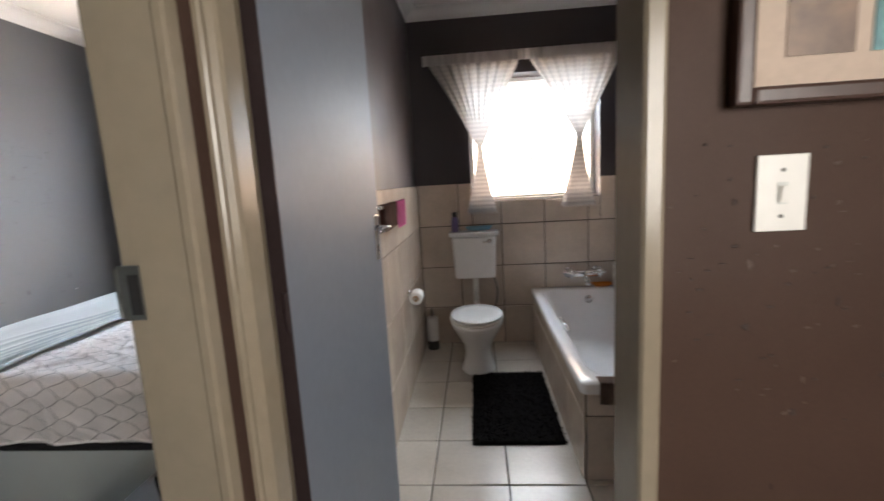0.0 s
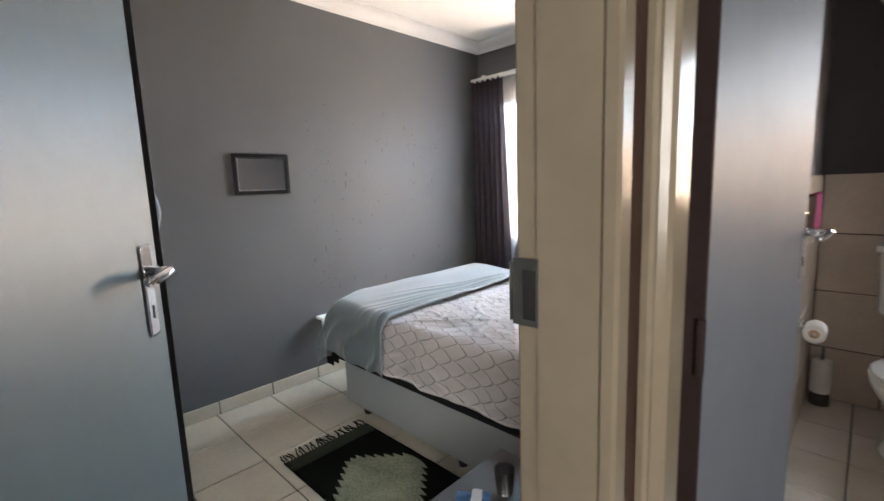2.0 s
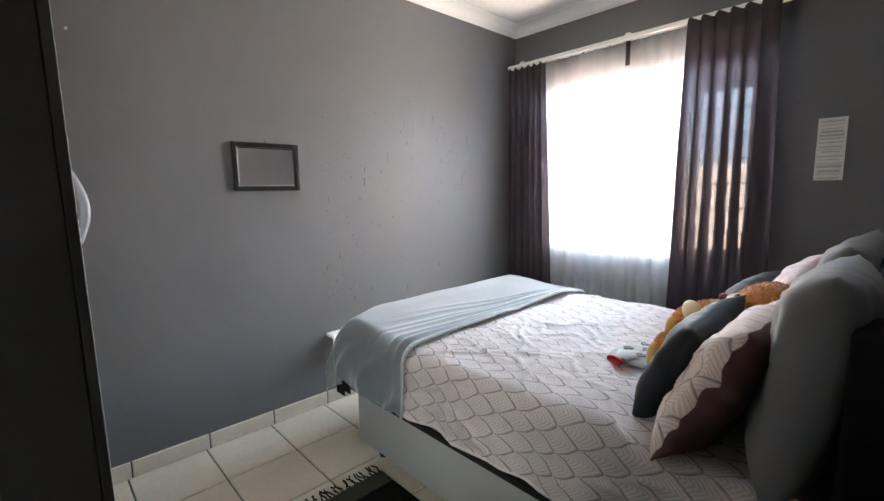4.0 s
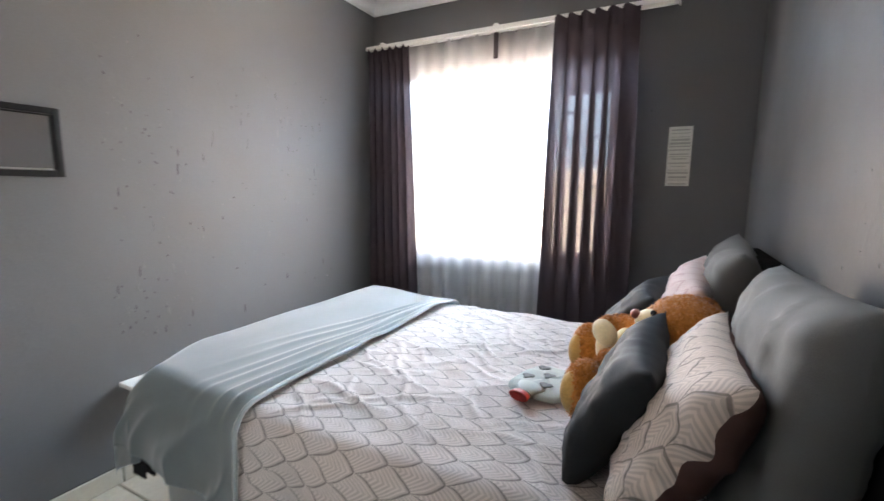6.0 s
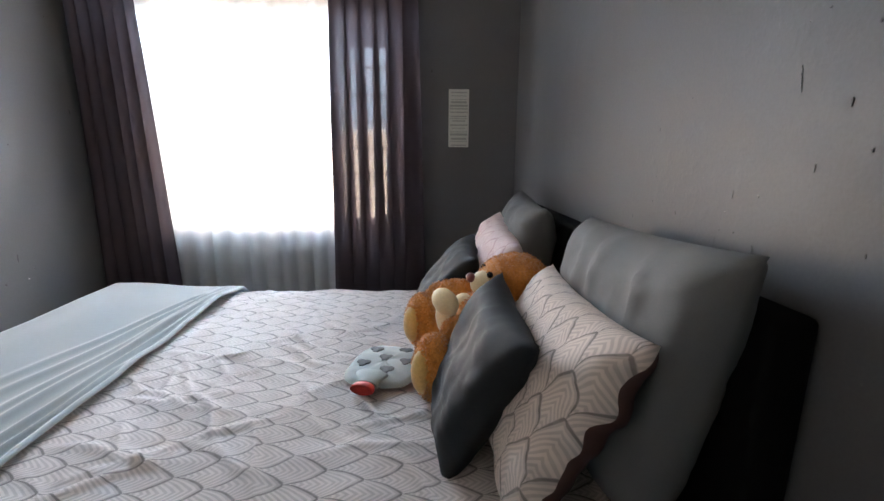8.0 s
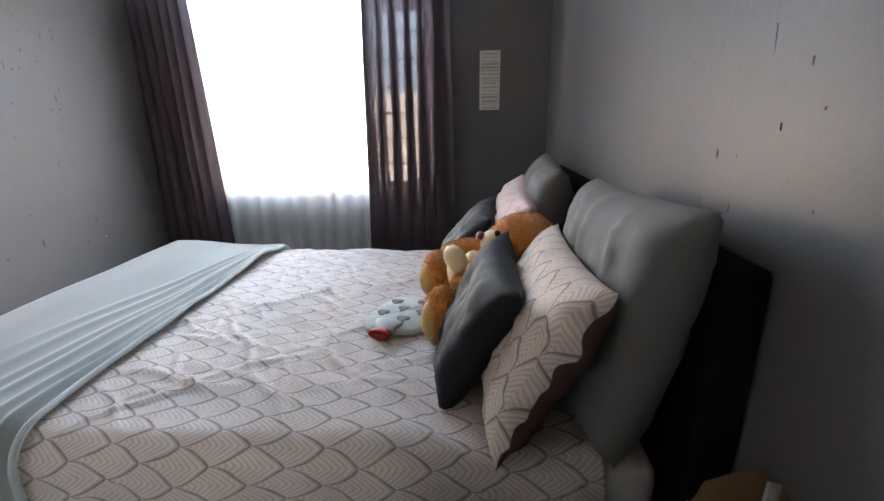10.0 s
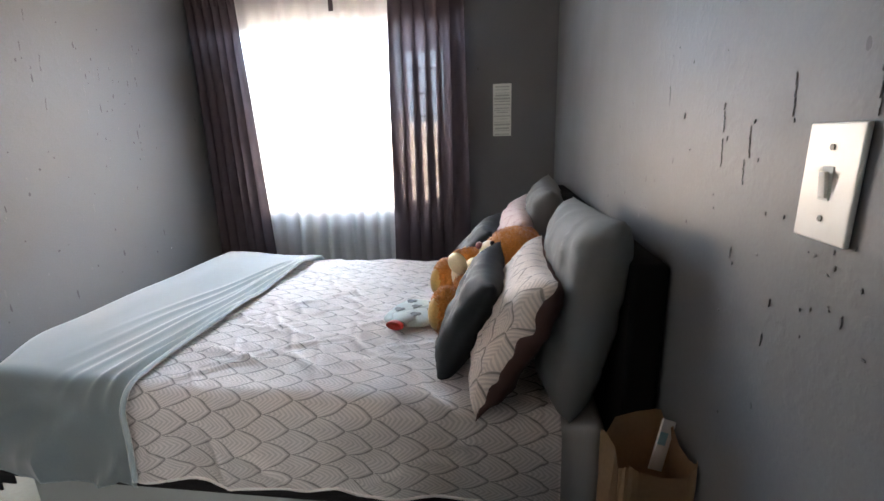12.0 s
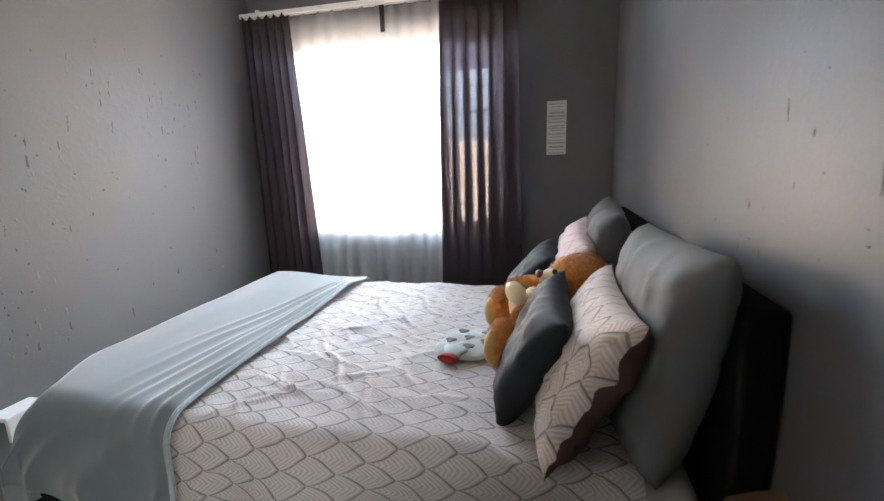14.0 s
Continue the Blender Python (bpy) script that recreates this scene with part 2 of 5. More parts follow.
QUILT_EDGE = cloth("quilt_hem_cotton", (0.56, 0.53, 0.52))
PILLOW_PRINT = scallops("scallop_print_pillow", (0.70, 0.61, 0.56), (0.09, 0.085, 0.085), 0.072, 0.072, 1)
PILLOW_BACK = cloth("dark_brown_pillow_back", (0.11, 0.06, 0.055))
PINK_PRINT = scallops("pink_print_pillow", (0.72, 0.60, 0.60), (0.48, 0.30, 0.32), 0.09, 0.09, 1)
NET = sheer("white_net", (0.95, 0.95, 0.97), 0.50, 0.52)
GREY_DRAPE = sheer("grey_drape", (0.060, 0.048, 0.056), 0.009, 0.2)
BATH_NET = sheer("checked_white_net", (0.74, 0.71, 0.68), 0.022, 0.30, (0.34, 0.32, 0.33))
RUG_DARK = cloth("dark_rug_wool", (0.012, 0.015, 0.012), 1.0, 200, 0.5)
RUG_GREEN = cloth("green_grey_rug_wool", (0.06, 0.07, 0.05), 1.0, 200, 0.3)
RUG_PALE = cloth("pale_rug_wool", (0.21, 0.235, 0.175), 1.0, 90, 0.6)
MAT_BLACK = cloth("black_mat_pile", (0.008, 0.007, 0.007), 1.0, 200, 0.4)
DARK_WOOD = plain("dark_brown_wood", (0.026, 0.023, 0.021), 0.5, 0, 45, 0.3, 0.1)
WARDROBE_DARK = plain("dark_wardrobe_board", (0.022, 0.024, 0.028), 0.55)
FUR = cloth("golden_brown_plush", (0.55, 0.215, 0.04), 1.0, 150, 0.35, 0.4)
FUR_TAN = cloth("cream_plush", (0.78, 0.66, 0.42), 0.45, 150, 0.12, 0.3)
FUR_PAD = cloth("golden_satin_paw_pad", (0.50, 0.31, 0.10), 0.4, 150, 0.25, 0.1)
FUR_NOSE = plain("dark_red_nose", (0.16, 0.03, 0.025), 0.4)
EYE_BLACK = plain("black_eye", (0.01, 0.01, 0.01), 0.15)
PAPER = plain("brown_paper", (0.40, 0.26, 0.15), 0.75, 0, 120, 0.1, 0.2)
BLUE_PLASTIC = plain("blue_plastic", (0.08, 0.20, 0.40), 0.35)
PALE_BLUE = plain("pale_blue_plastic", (0.25, 0.48, 0.58), 0.35)
PINK = cloth("pink_cloth", (0.55, 0.09, 0.28), 0.95)
BROWN_CLOTH = cloth("brown_cloth", (0.10, 0.035, 0.025), 0.95)
PURPLE = plain("purple_plastic", (0.16, 0.12, 0.26), 0.35)
ORANGE = plain("orange_plastic", (0.75, 0.26, 0.03), 0.4)
TISSUE = plain("white_tissue", (0.80, 0.79, 0.77), 0.95, 0, 90, 0.04, 0.2)
RED = cloth("red_rubber", (0.36, 0.03, 0.025), 0.5)
FRAME_BLACK = plain("black_frame_lacquer", (0.010, 0.010, 0.011), 0.35, spec=0.25)
FRAME_BROWN = plain("dark_brown_frame_wood", (0.05, 0.022, 0.014), 0.35, 0, 60, 0.25)
MOUNT = plain("cream_mount_card", (0.50, 0.40, 0.32), 0.8)
SILVER = plain("silver_bead", (0.30, 0.30, 0.30), 0.35, 0.9)
MIRROR = plain("mirror_glass", (0.80, 0.80, 0.82), 0.03, 1.0, 20, 0.01, 0)
CARD = plain("printed_card", (0.60, 0.61, 0.57), 0.6, 0, 60, 0.05)
CARD_INK = plain("grey_print", (0.36, 0.38, 0.35), 0.6)
YARD_WALL = plain("sunlit_yard_wall", (0.62, 0.50, 0.40), 0.9, 0, 30, 0.1)
YARD = plain("yard_ground", (0.36, 0.28, 0.21), 0.95, 0, 20, 0.2)
SMEAR = plain("dark_scuff", (0.066, 0.066, 0.068), 0.7, 0, 80, 0.4)
glass_mat, glass_tree, glass_p = material("clear_glass")
glass_p.inputs["Transmission Weight"].default_value = 1.0
glass_p.inputs["Roughness"].default_value = 0.02
glass_p.inputs["IOR"].default_value = 1.45
GLASS = glass_mat
for dull in (HEADBOARD, BLACK_CLOTH, MAT_BLACK, RUG_DARK):
    dull.node_tree.nodes["Principled BSDF"].inputs["Specular IOR Level"].default_value = 0.08
BAR = plain("grey_bar_paint", (0.16, 0.16, 0.17), 0.5)


# ---- shape helpers ----
def part(name, bm, mat, parent=None, label="", smooth=False, m=None):
    """One bmesh as ONE mesh object, under a thing or a part (in the parent's own space)."""
    me = bpy.data.meshes.new(name)
    bmesh.ops.recalc_face_normals(bm, faces=bm.faces[:])
    if smooth:
        for f in bm.faces:
            f.smooth = True
    bm.to_mesh(me)
    bm.free()
    for mt in (mat if isinstance(mat, (list, tuple)) else [mat]):
        me.materials.append(mt)
    ob = new(name, me)
    ob.parent = parent
    if m is not None:
        ob.matrix_basis = m
    if label:
        ob["label"] = label
    return ob


def thing(name, at, label, category, group="", kind="", turn=0):
    ob = new(name)
    ob.empty_display_size = 0.05
    ob.matrix_world = pose(*at, 0, 0, turn)
    return tagged(ob, label, category, group, kind)


def box(bm, lo, hi, bevel=0.0, seg=2, mat=0):
    lo, hi = Vector(lo), Vector(hi)
    made = bmesh.ops.create_cube(bm, size=1, matrix=Matrix.Translation((lo + hi) / 2) @ Matrix.Diagonal((*(hi - lo), 1)))
    verts = made["verts"]
    faces = list({f for v in verts for f in v.link_faces})
    for f in faces:
        f.material_index = mat
    if bevel:
        edges = list({e for v in verts for e in v.link_edges})
        res = bmesh.ops.bevel(bm, geom=edges, offset=bevel, segments=seg, affect="EDGES", profile=0.6)
        for f in res["faces"]:
            f.material_index = mat
    return bm


def boxes(*items, bevel=0.0, seg=2):
    bm = bmesh.new()
    for lo, hi in items:
        box(bm, lo, hi, bevel, seg)
    return bm


def rod(bm, a, b, r, r2=None, seg=16, mat=0):
    a, b = Vector(a), Vector(b)
    m = Matrix.Translation((a + b) / 2) @ (b - a).to_track_quat("Z", "Y").to_matrix().to_4x4()
    res = bmesh.ops.create_cone(bm, cap_ends=True, segments=seg, radius1=r, radius2=r if r2 is None else r2, depth=(b - a).length, matrix=m)
    for f in {f for v in res["verts"] for f in v.link_faces}:
        f.material_index = mat
    return bm


def rods(*items, seg=16):
    bm = bmesh.new()
    for a, b, r in items:
        rod(bm, a, b, r, seg=seg)
    return bm


def ball(bm, at, r, mat=0, turn=None, sub=3):
    m = Matrix.Translation(at) @ (turn if turn else Matrix.Identity(4)) @ Matrix.Diagonal((*(r if hasattr(r, "__len__") else (r, r, r)), 1))
    res = bmesh.ops.create_icosphere(bm, subdivisions=sub, radius=1, matrix=m)
    for f in {f for v in res["verts"] for f in v.link_faces}:
        f.material_index, f.smooth = mat, True
    return bm


def tube(points, r, seg=10, bm=None):
    """A smooth round tube along a line of points; r may be a list."""
    bm = bm or bmesh.new()
    n = len(points)
    rings = []
    side = None
    for i, p in enumerate(points):
        d = (points[min(i + 1, n - 1)] - points[max(i - 1, 0)]).normalized()
        side = d.orthogonal().normalized() if side is None else (side - d * side.dot(d)).normalized()
        up = d.cross(side)
        rr = r[i] if hasattr(r, "__len__") else r
        rings.append([bm.verts.new(p + (side * math.cos(2 * math.pi * k / seg) + up * math.sin(2 * math.pi * k / seg)) * rr) for k in range(seg)])
    for a, b in zip(rings, rings[1:]):
        for k in range(seg):
            bm.faces.new((a[k], a[(k + 1) % seg], b[(k + 1) % seg], b[k])).smooth = True
    bm.faces.new(rings[0][::-1])
    bm.faces.new(rings[-1])
    return bm


def lathe(profile, seg=32, squash=(1, 1), at=(0, 0, 0)):
    """Rings of (radius, height) turned about z."""
    bm = bmesh.new()
    rings = []
    for r, z in profile:
        rings.append([bm.verts.new((at[0] + r * squash[0] * math.cos(2 * math.pi * i / seg), at[1] + r * squash[1] * math.sin(2 * math.pi * i / seg), at[2] + z)) for i in range(seg)])
    for a, b in zip(rings, rings[1:]):
        for i in range(seg):
            bm.faces.new((a[i], a[(i + 1) % seg], b[(i + 1) % seg], b[i]))
    bm.faces.new(rings[0][::-1])
    bm.faces.new(rings[-1])
    return bm


def prism(points, z0, z1):
    """A plan outline raised from z0 to z1."""
    bm = bmesh.new()
    low = [bm.verts.new((x, y, z0)) for x, y in points]
    top = [bm.verts.new((x, y, z1)) for x, y in points]
    n = len(points)
    for i in range(n):
        bm.faces.new((low[i], low[(i + 1) % n], top[(i + 1) % n], top[i]))
    bm.faces.new(low[::-1])
    bm.faces.new(top)
    return bm


def sheet(nu, nv, place, thick=0.0, size=(1, 1)):
    """A grid surface: place(u, v) gives a point for u, v in 0..1; UVs in metres by size. thick: made solid by that much."""
    bm = bmesh.new()
    layer = bm.loops.layers.uv.new("UVMap")
    grid = [[bm.verts.new(place(i / nu, j / nv)) for j in range(nv + 1)] for i in range(nu + 1)]
    for i in range(nu):
        for j in range(nv):
            f = bm.faces.new((grid[i][j], grid[i + 1][j], grid[i + 1][j + 1], grid[i][j + 1]))
            for loop, (a, b) in zip(f.loops, ((i, j), (i + 1, j), (i + 1, j + 1), (i, j + 1))):
                loop[layer].uv = (a / nu * size[0], b / nv * size[1])
            f.smooth = True
    if thick:
        bmesh.ops.solidify(bm, geom=bm.faces[:], thickness=thick)
        for f in bm.faces:
            f.smooth = True
    return bm


def wave(x, y, z=0.0):
    return noise.noise(Vector((x, y, z)))


# ---- structure ----
H = 2.60                       # ceiling
NORTH, WEST, SOUTH = 2.415, -2.385, -1.30
DOOR_S, DOOR_N, DOOR_H = -1.18, -0.42, 2.06      # bedroom door opening in the wall x 0 .. 0.137
BX0, BX1 = 0.16, 0.885         # bathroom door opening
HALL_N, BATH_S, BATH_N, BATH_E = -0.345, -0.20, 2.36, 1.74


def structure(name, bm, mat, label, category="wall", smooth=False):
    return tagged(part(name, bm, mat, smooth=smooth), label, category, kind="structure")


bm = boxes(((WEST - 0.2, SOUTH - 0.15, 0), (WEST, NORTH + 0.2, H)))
structure("wall_west", bm, GREY_WALL, "chipped and dented grey painted bedroom wall")
# east wall of the bedroom, also the bathroom's and the hall's west wall
bm = boxes(((0, SOUTH - 0.15, 0), (0.137, DOOR_S, H)), ((0, DOOR_S, DOOR_H), (0.137, DOOR_N, H)), ((0, DOOR_N, 0), (0.137, HALL_N, H)), ((0, HALL_N, 0), (0.137, NORTH, H)),
           ((0, -2.6, 0), (0.137, SOUTH - 0.15, H)))
bm.normal_update()
for f in bm.faces:
    c = f.calc_center_median()
    f.material_index = 0 if f.normal.x < -0.5 else (1 if c.y < HALL_N else 2)
structure("wall_east", bm, [GREY_WALL, BROWN_WALL, BATH_WALL], "grey painted wall with scuffs and dents behind the bed")
W1 = (-2.05, -0.70, 0.84, 2.06)   # bedroom window: x0, x1, sill, head
W2 = (0.57, 1.555, 1.156, 2.10)   # bathroom window


def wall_with_window(y0, y1, x0, x1, w):
    return boxes(((x0, y0, 0), (w[0], y1, H)), ((w[1], y0, 0), (x1, y1, H)), ((w[0], y0, 0), (w[1], y1, w[2])), ((w[0], y0, w[3]), (w[1], y1, H)))


structure("wall_north", wall_with_window(NORTH, NORTH + 0.2, WEST, 0.137, W1), GREY_WALL, "dark grey painted wall round the bedroom window")
structure("wall_bathroom_north", wall_with_window(BATH_N, NORTH + 0.2, 0.137, BATH_E + 0.15, W2), BATH_WALL, "dark painted bathroom wall above the tiles")
structure("wall_bathroom_east", boxes(((BATH_E, BATH_S, 0), (BATH_E + 0.15, BATH_N, H))), BATH_WALL, "dark painted bathroom side wall")
bm = boxes(((0.137, HALL_N, DOOR_H), (BX1 + 0.012, BATH_S, H)), ((BX1 + 0.012, HALL_N, 0), (2.6, BATH_S, H)))
bm.normal_update()
for f in bm.faces:
    f.material_index = 1 if f.normal.y > 0.5 else 0
structure("wall_hall_north", bm, [BROWN_WALL, BATH_WALL], "rough brown painted hall wall with scuffs")
# unseen wall; its cream colour is added to bounce daylight onto the bed's side
structure("wall_south", boxes(((WEST, SOUTH - 0.15, 0), (0, SOUTH, H))), BOUNCE_WALL, "unseen bedroom wall, made cream to bounce light onto the bed")
structure("wall_hall_east", boxes(((2.6, -2.6, 0), (2.75, BATH_S, H))), BROWN_WALL, "plain brown painted hall wall")
W3 = (1.15, 2.35, 0.9, 2.1)
structure("wall_hall_south", wall_with_window(-2.45, -2.3, 0.137, 2.6, W3), BROWN_WALL, "unseen brown painted hall wall with an assumed window")
structure("floor", boxes(((WEST, -2.3, -0.12), (2.6, NORTH, -0.006))), GROUT, "dark grout bed under the floor tiles", "floor")
structure("ceiling", boxes(((WEST - 0.2, -2.6, H), (2.75, NORTH + 0.2, H + 0.12))), CEILING, "smooth white plasterboard ceiling", "ceiling")


def cornice(x0, y0, x1, y1):
    """Coved plaster moulding round a room, 85 mm deep."""
    prof = [(0, 0), (0.006, 0), (0.008, 0.012)] + [(0.012 + 0.066 * (1 - math.cos(a)), 0.014 + 0.06 * math.sin(a)) for a in [i * math.pi / 12 for i in range(7)]] + [(0.085, 0.078), (0.085, 0.086), (0, 0.086)]
    bm = bmesh.new()
    rings = []
    for d, z in prof:
        rings.append([bm.verts.new(p) for p in ((x0 + d, y0 + d, H - 0.086 + z), (x1 - d, y0 + d, H - 0.086 + z), (x1 - d, y1 - d, H - 0.086 + z), (x0 + d, y1 - d, H - 0.086 + z))])
    for a, b in zip(rings, rings[1:]):
        for i in range(4):
            bm.faces.new((a[i], a[(i + 1) % 4], b[(i + 1) % 4], b[i]))
    return bm


structure("trim_bedroom_cornice", cornice(WEST, SOUTH, 0, NORTH), CEILING, "white coved plaster cornice round the bedroom", "cornice")
structure("trim_bathroom_cornice", cornice(0.137, BATH_S, BATH_E, BATH_N), CEILING, "white coved plaster cornice round the bathroom", "cornice")
structure("ground", boxes(((-60, -60, -0.5), (60, 60, -0.3))), YARD, "bare dusty yard ground outside", "ground")
structure("backdrop_yard_wall", boxes(((-8, 6.0, -0.3), (8, 6.2, 2.0))), YARD_WALL, "sunlit plastered boundary wall in the yard", "wall")


def glare(name, x0, x1, z0, z1, y, power):
    """Overexposed hazy daylight outside a window: a plain backdrop."""
    mat, t, p = material(name)
    em = node(t, "Emission", Color=(1.0, 0.98, 0.96, 1.0), Strength=power)
    t.links.new(em.outputs[0], t.nodes["Material Output"].inputs[0])
    return structure(name, boxes(((x0, y, z0), (x1, y + 0.02, z1))), mat, "bright hazy daylight outside the window", "backdrop")


glare("backdrop_daylight", -3.6, 3.0, -0.25, 3.4, 3.6, 5.0)


# ---- windows ----
def window(name, w, y, label, lights, bars, bar_paint, thick=0.0055):
    win = tagged(thing(name, (0, y, 0), label, "window"), kind="structure")
    x0, x1, z0, z1 = w
    part("window_frame", boxes(((x0, 0, z0), (x0 + 0.03, 0.04, z1)), ((x1 - 0.03, 0, z0), (x1, 0.04, z1)), ((x0 + 0.03, 0, z0), (x1 - 0.03, 0.04, z0 + 0.03)), ((x0 + 0.03, 0, z1 - 0.03), (x1 - 0.03, 0.04, z1)), bevel=0.003), WHITE_PAINT, win)
    n = lights
    for i in range(1, n):
        x = x0 + (x1 - x0) * i / n
        part("mullion", boxes(((x - 0.015, 0.002, z0 + 0.03), (x + 0.015, 0.038, z1 - 0.03)), bevel=0.003), WHITE_PAINT, win)
    for i in range(n):
        a, b = x0 + (x1 - x0) * i / n + 0.016, x0 + (x1 - x0) * (i + 1) / n - 0.016
        pane = part("pane", boxes(((a, 0.018, z0 + 0.03), (b, 0.022, z1 - 0.03))), GLASS, win)
        pane.visible_shadow = False
    for i in range(1, bars + 1):
        z = z0 + (z1 - z0) * i / (bars + 1)
        part("burglar_bar", rods(((x0 + 0.01, -0.025, z), (x1 - 0.01, -0.025, z), thick), seg=8), bar_paint, win)
    for i in range(1, 2 * n):
        x = x0 + (x1 - x0) * i / (2 * n)
        part("burglar_bar", rods(((x, -0.035 - thick, z0 + 0.005), (x, -0.035 - thick, z1 - 0.005), thick), seg=8), bar_paint, win)
    part("window_sill", boxes(((x0, -0.115 if y > 0 else 0.05, z0), (x1, -0.005 if y > 0 else 0.1, z0 + 0.012)), bevel=0.003), WALL_TILE, win)
    return win


window("window_1", W1, NORTH + 0.12, "white steel casement window with burglar bars", 3, 7, BAR, 0.0065)
window("window_2", W2, NORTH + 0.12, "white steel bathroom window with burglar bars", 1, 5, WHITE_PAINT)
# window_3 is out of view, added as the hall's assumed light source
window("window_3", W3, -2.42, "assumed hall window, out of view", 2, 4, WHITE_PAINT)


# ---- door frames and doors ----
def frame_set(name, label, jambs, head):
    fr = tagged(thing(name, (0, 0, 0), label, "door frame"), kind="structure")
    for j in jambs:
        part("jamb", prism(j, 0, DOOR_H), CREAM_STEEL, fr)
    part("head", boxes(head, bevel=0.004), CREAM_STEEL, fr)
    return fr


north_jamb = [(-0.008, -0.390), (-0.010, -0.418), (-0.006, -0.421), (0.026, -0.421), (0.028, -0.429), (0.116, -0.429), (0.122, -0.434), (0.136, -0.434), (0.1405, -0.429), (0.141, -0.402), (0.1395, -0.397), (0.130, -0.397), (0.130, -0.416), (-0.004, -0.416), (-0.004, -0.390)]
south_jamb = [(x, DOOR_S + DOOR_N - y) for x, y in north_jamb]
f1 = frame_set("door_frame_1", "cream gloss painted pressed steel door frame", [north_jamb, south_jamb], ((-0.014, DOOR_S, DOOR_H - 0.012), (0.145, DOOR_N, DOOR_H + 0.03)))
bm = boxes(((-0.010, -0.4315, 1.112), (0.031, -0.4295, 1.208)), bevel=0.0008)
plate = part("strike_plate", bm, STEEL, f1, "worn steel strike plate")
part("latch_hole", boxes(((0.008, -0.4335, 1.122), (0.027, -0.432, 1.192))), BLACK, plate)
part("lip", boxes(((-0.0125, -0.436, 1.118), (-0.0105, -0.424, 1.202))), STEEL, plate)
west_jamb = [(0.1385, -0.358), (0.148, -0.359), (0.153, -0.355), (0.154, -0.347), (0.147, -0.343), (0.148, -0.335), (0.160, -0.329), (0.166, -0.322), (0.166, -0.262), (0.156, -0.256), (0.146, -0.203), (0.1385, -0.203)]
east_jamb = [(BX1 + 0.03, -0.349), (BX1 + 0.03, -0.364), (BX1 + 0.024, -0.368), (BX1, -0.368), (BX1 - 0.006, -0.362), (BX1 - 0.006, -0.262), (BX1 + 0.003, -0.256), (BX1 + 0.003, -0.196), (BX1 + 0.03, -0.196), (BX1 + 0.03, -0.2), (BX1 + 0.008, -0.2), (BX1 + 0.008, -0.349)]
frame_set("door_frame_2", "cream gloss painted steel bathroom door frame", [west_jamb, east_jamb], ((0.16, -0.366, DOOR_H - 0.012), (BX1, -0.203, DOOR_H + 0.03)))


def door(name, hinge, end, thick, mat, label, handle_z, handed):
    """A flush leaf from its hinge to its free edge, with lever handles on plates on both faces."""
    d = Vector((end[0] - hinge[0], end[1] - hinge[1], 0))
    w = d.length
    dr = tagged(thing(name, (hinge[0], hinge[1], 0), label, "door", turn=math.degrees(math.atan2(d.y, d.x))), kind="structure")
    bm = bmesh.new()
    box(bm, (0, 0, 0.012), (w, thick, DOOR_H - 0.016), 0.002, 1)
    bm.normal_update()
    for f in bm.faces:
        f.material_index = 1 if abs(f.normal.x) > 0.6 else 0
    part("leaf", bm, [mat, DOOR_EDGE], dr)
    for side, y in ((-1, 0.0), (1, thick)):
        h = part("handle", rounded_plate(w - 0.047, y, side, handle_z), CHROME, dr, "chrome lever handle on a long plate")
        bm = bmesh.new()
        rod(bm, (w - 0.047, y + side * 0.006, handle_z + 0.035), (w - 0.047, y + side * 0.045, handle_z + 0.035), 0.011, 0.008)
        pts = [Vector((w - 0.047 - s * 0.088, y + side * (0.045 + 0.012 * math.sin(s * 3.1)), handle_z + 0.035 + 0.006 * math.sin(s * 4))) for s in [i / 8 for i in range(9)]]
        tube(pts, [0.0095 - 0.0015 * i / 8 for i in range(9)], 12, bm)
        ball(bm, pts[-1], 0.0082, sub=2)
        part("lever", bm, CHROME, h, smooth=True)
        part("keyhole", boxes(((w - 0.0495, y + side * 0.0052 - 0.0008, handle_z - 0.052), (w - 0.0445, y + side * 0.0052 + 0.0008, handle_z - 0.028))), BLACK, h)
    for z in (0.25, 1.05, 1.82):
        part("hinge", rods(((-0.004, 0.004, z - 0.045), (-0.004, 0.004, z + 0.045), 0.007), seg=10), DOOR_EDGE, dr)
    return dr


def rounded_plate(x, y, side, z):
    bm = bmesh.new()
    box(bm, (x - 0.018, min(y, y + side * 0.005), z - 0.085), (x + 0.018, max(y, y + side * 0.005), z + 0.085), 0.004, 2)
    return bm


door("door_1", (-0.018, -1.172), (-0.634, -0.722), 0.04, DOOR_BLUE, "pale blue-grey painted bedroom door standing open", 1.14, 1)
door("door_2", (0.178, -0.197), (0.232, 0.525), 0.038, DOOR_GREY, "dark grey painted bathroom door standing wide open", 1.13, 1)


# ---- bedroom: bed ----
BED_N, BED_F, TOP = 0.40, 1.80, 0.63       # near and far side, top of the mattress
FOOT = -1.97
bed = thing("bed", (-1.0, 1.1, 0), "double bed with a grey cloth base and black headboard", "bed")


def in_bed(bm):
    bmesh.ops.translate(bm, verts=bm.verts[:], vec=(1.0, -1.1, 0))
    return bm


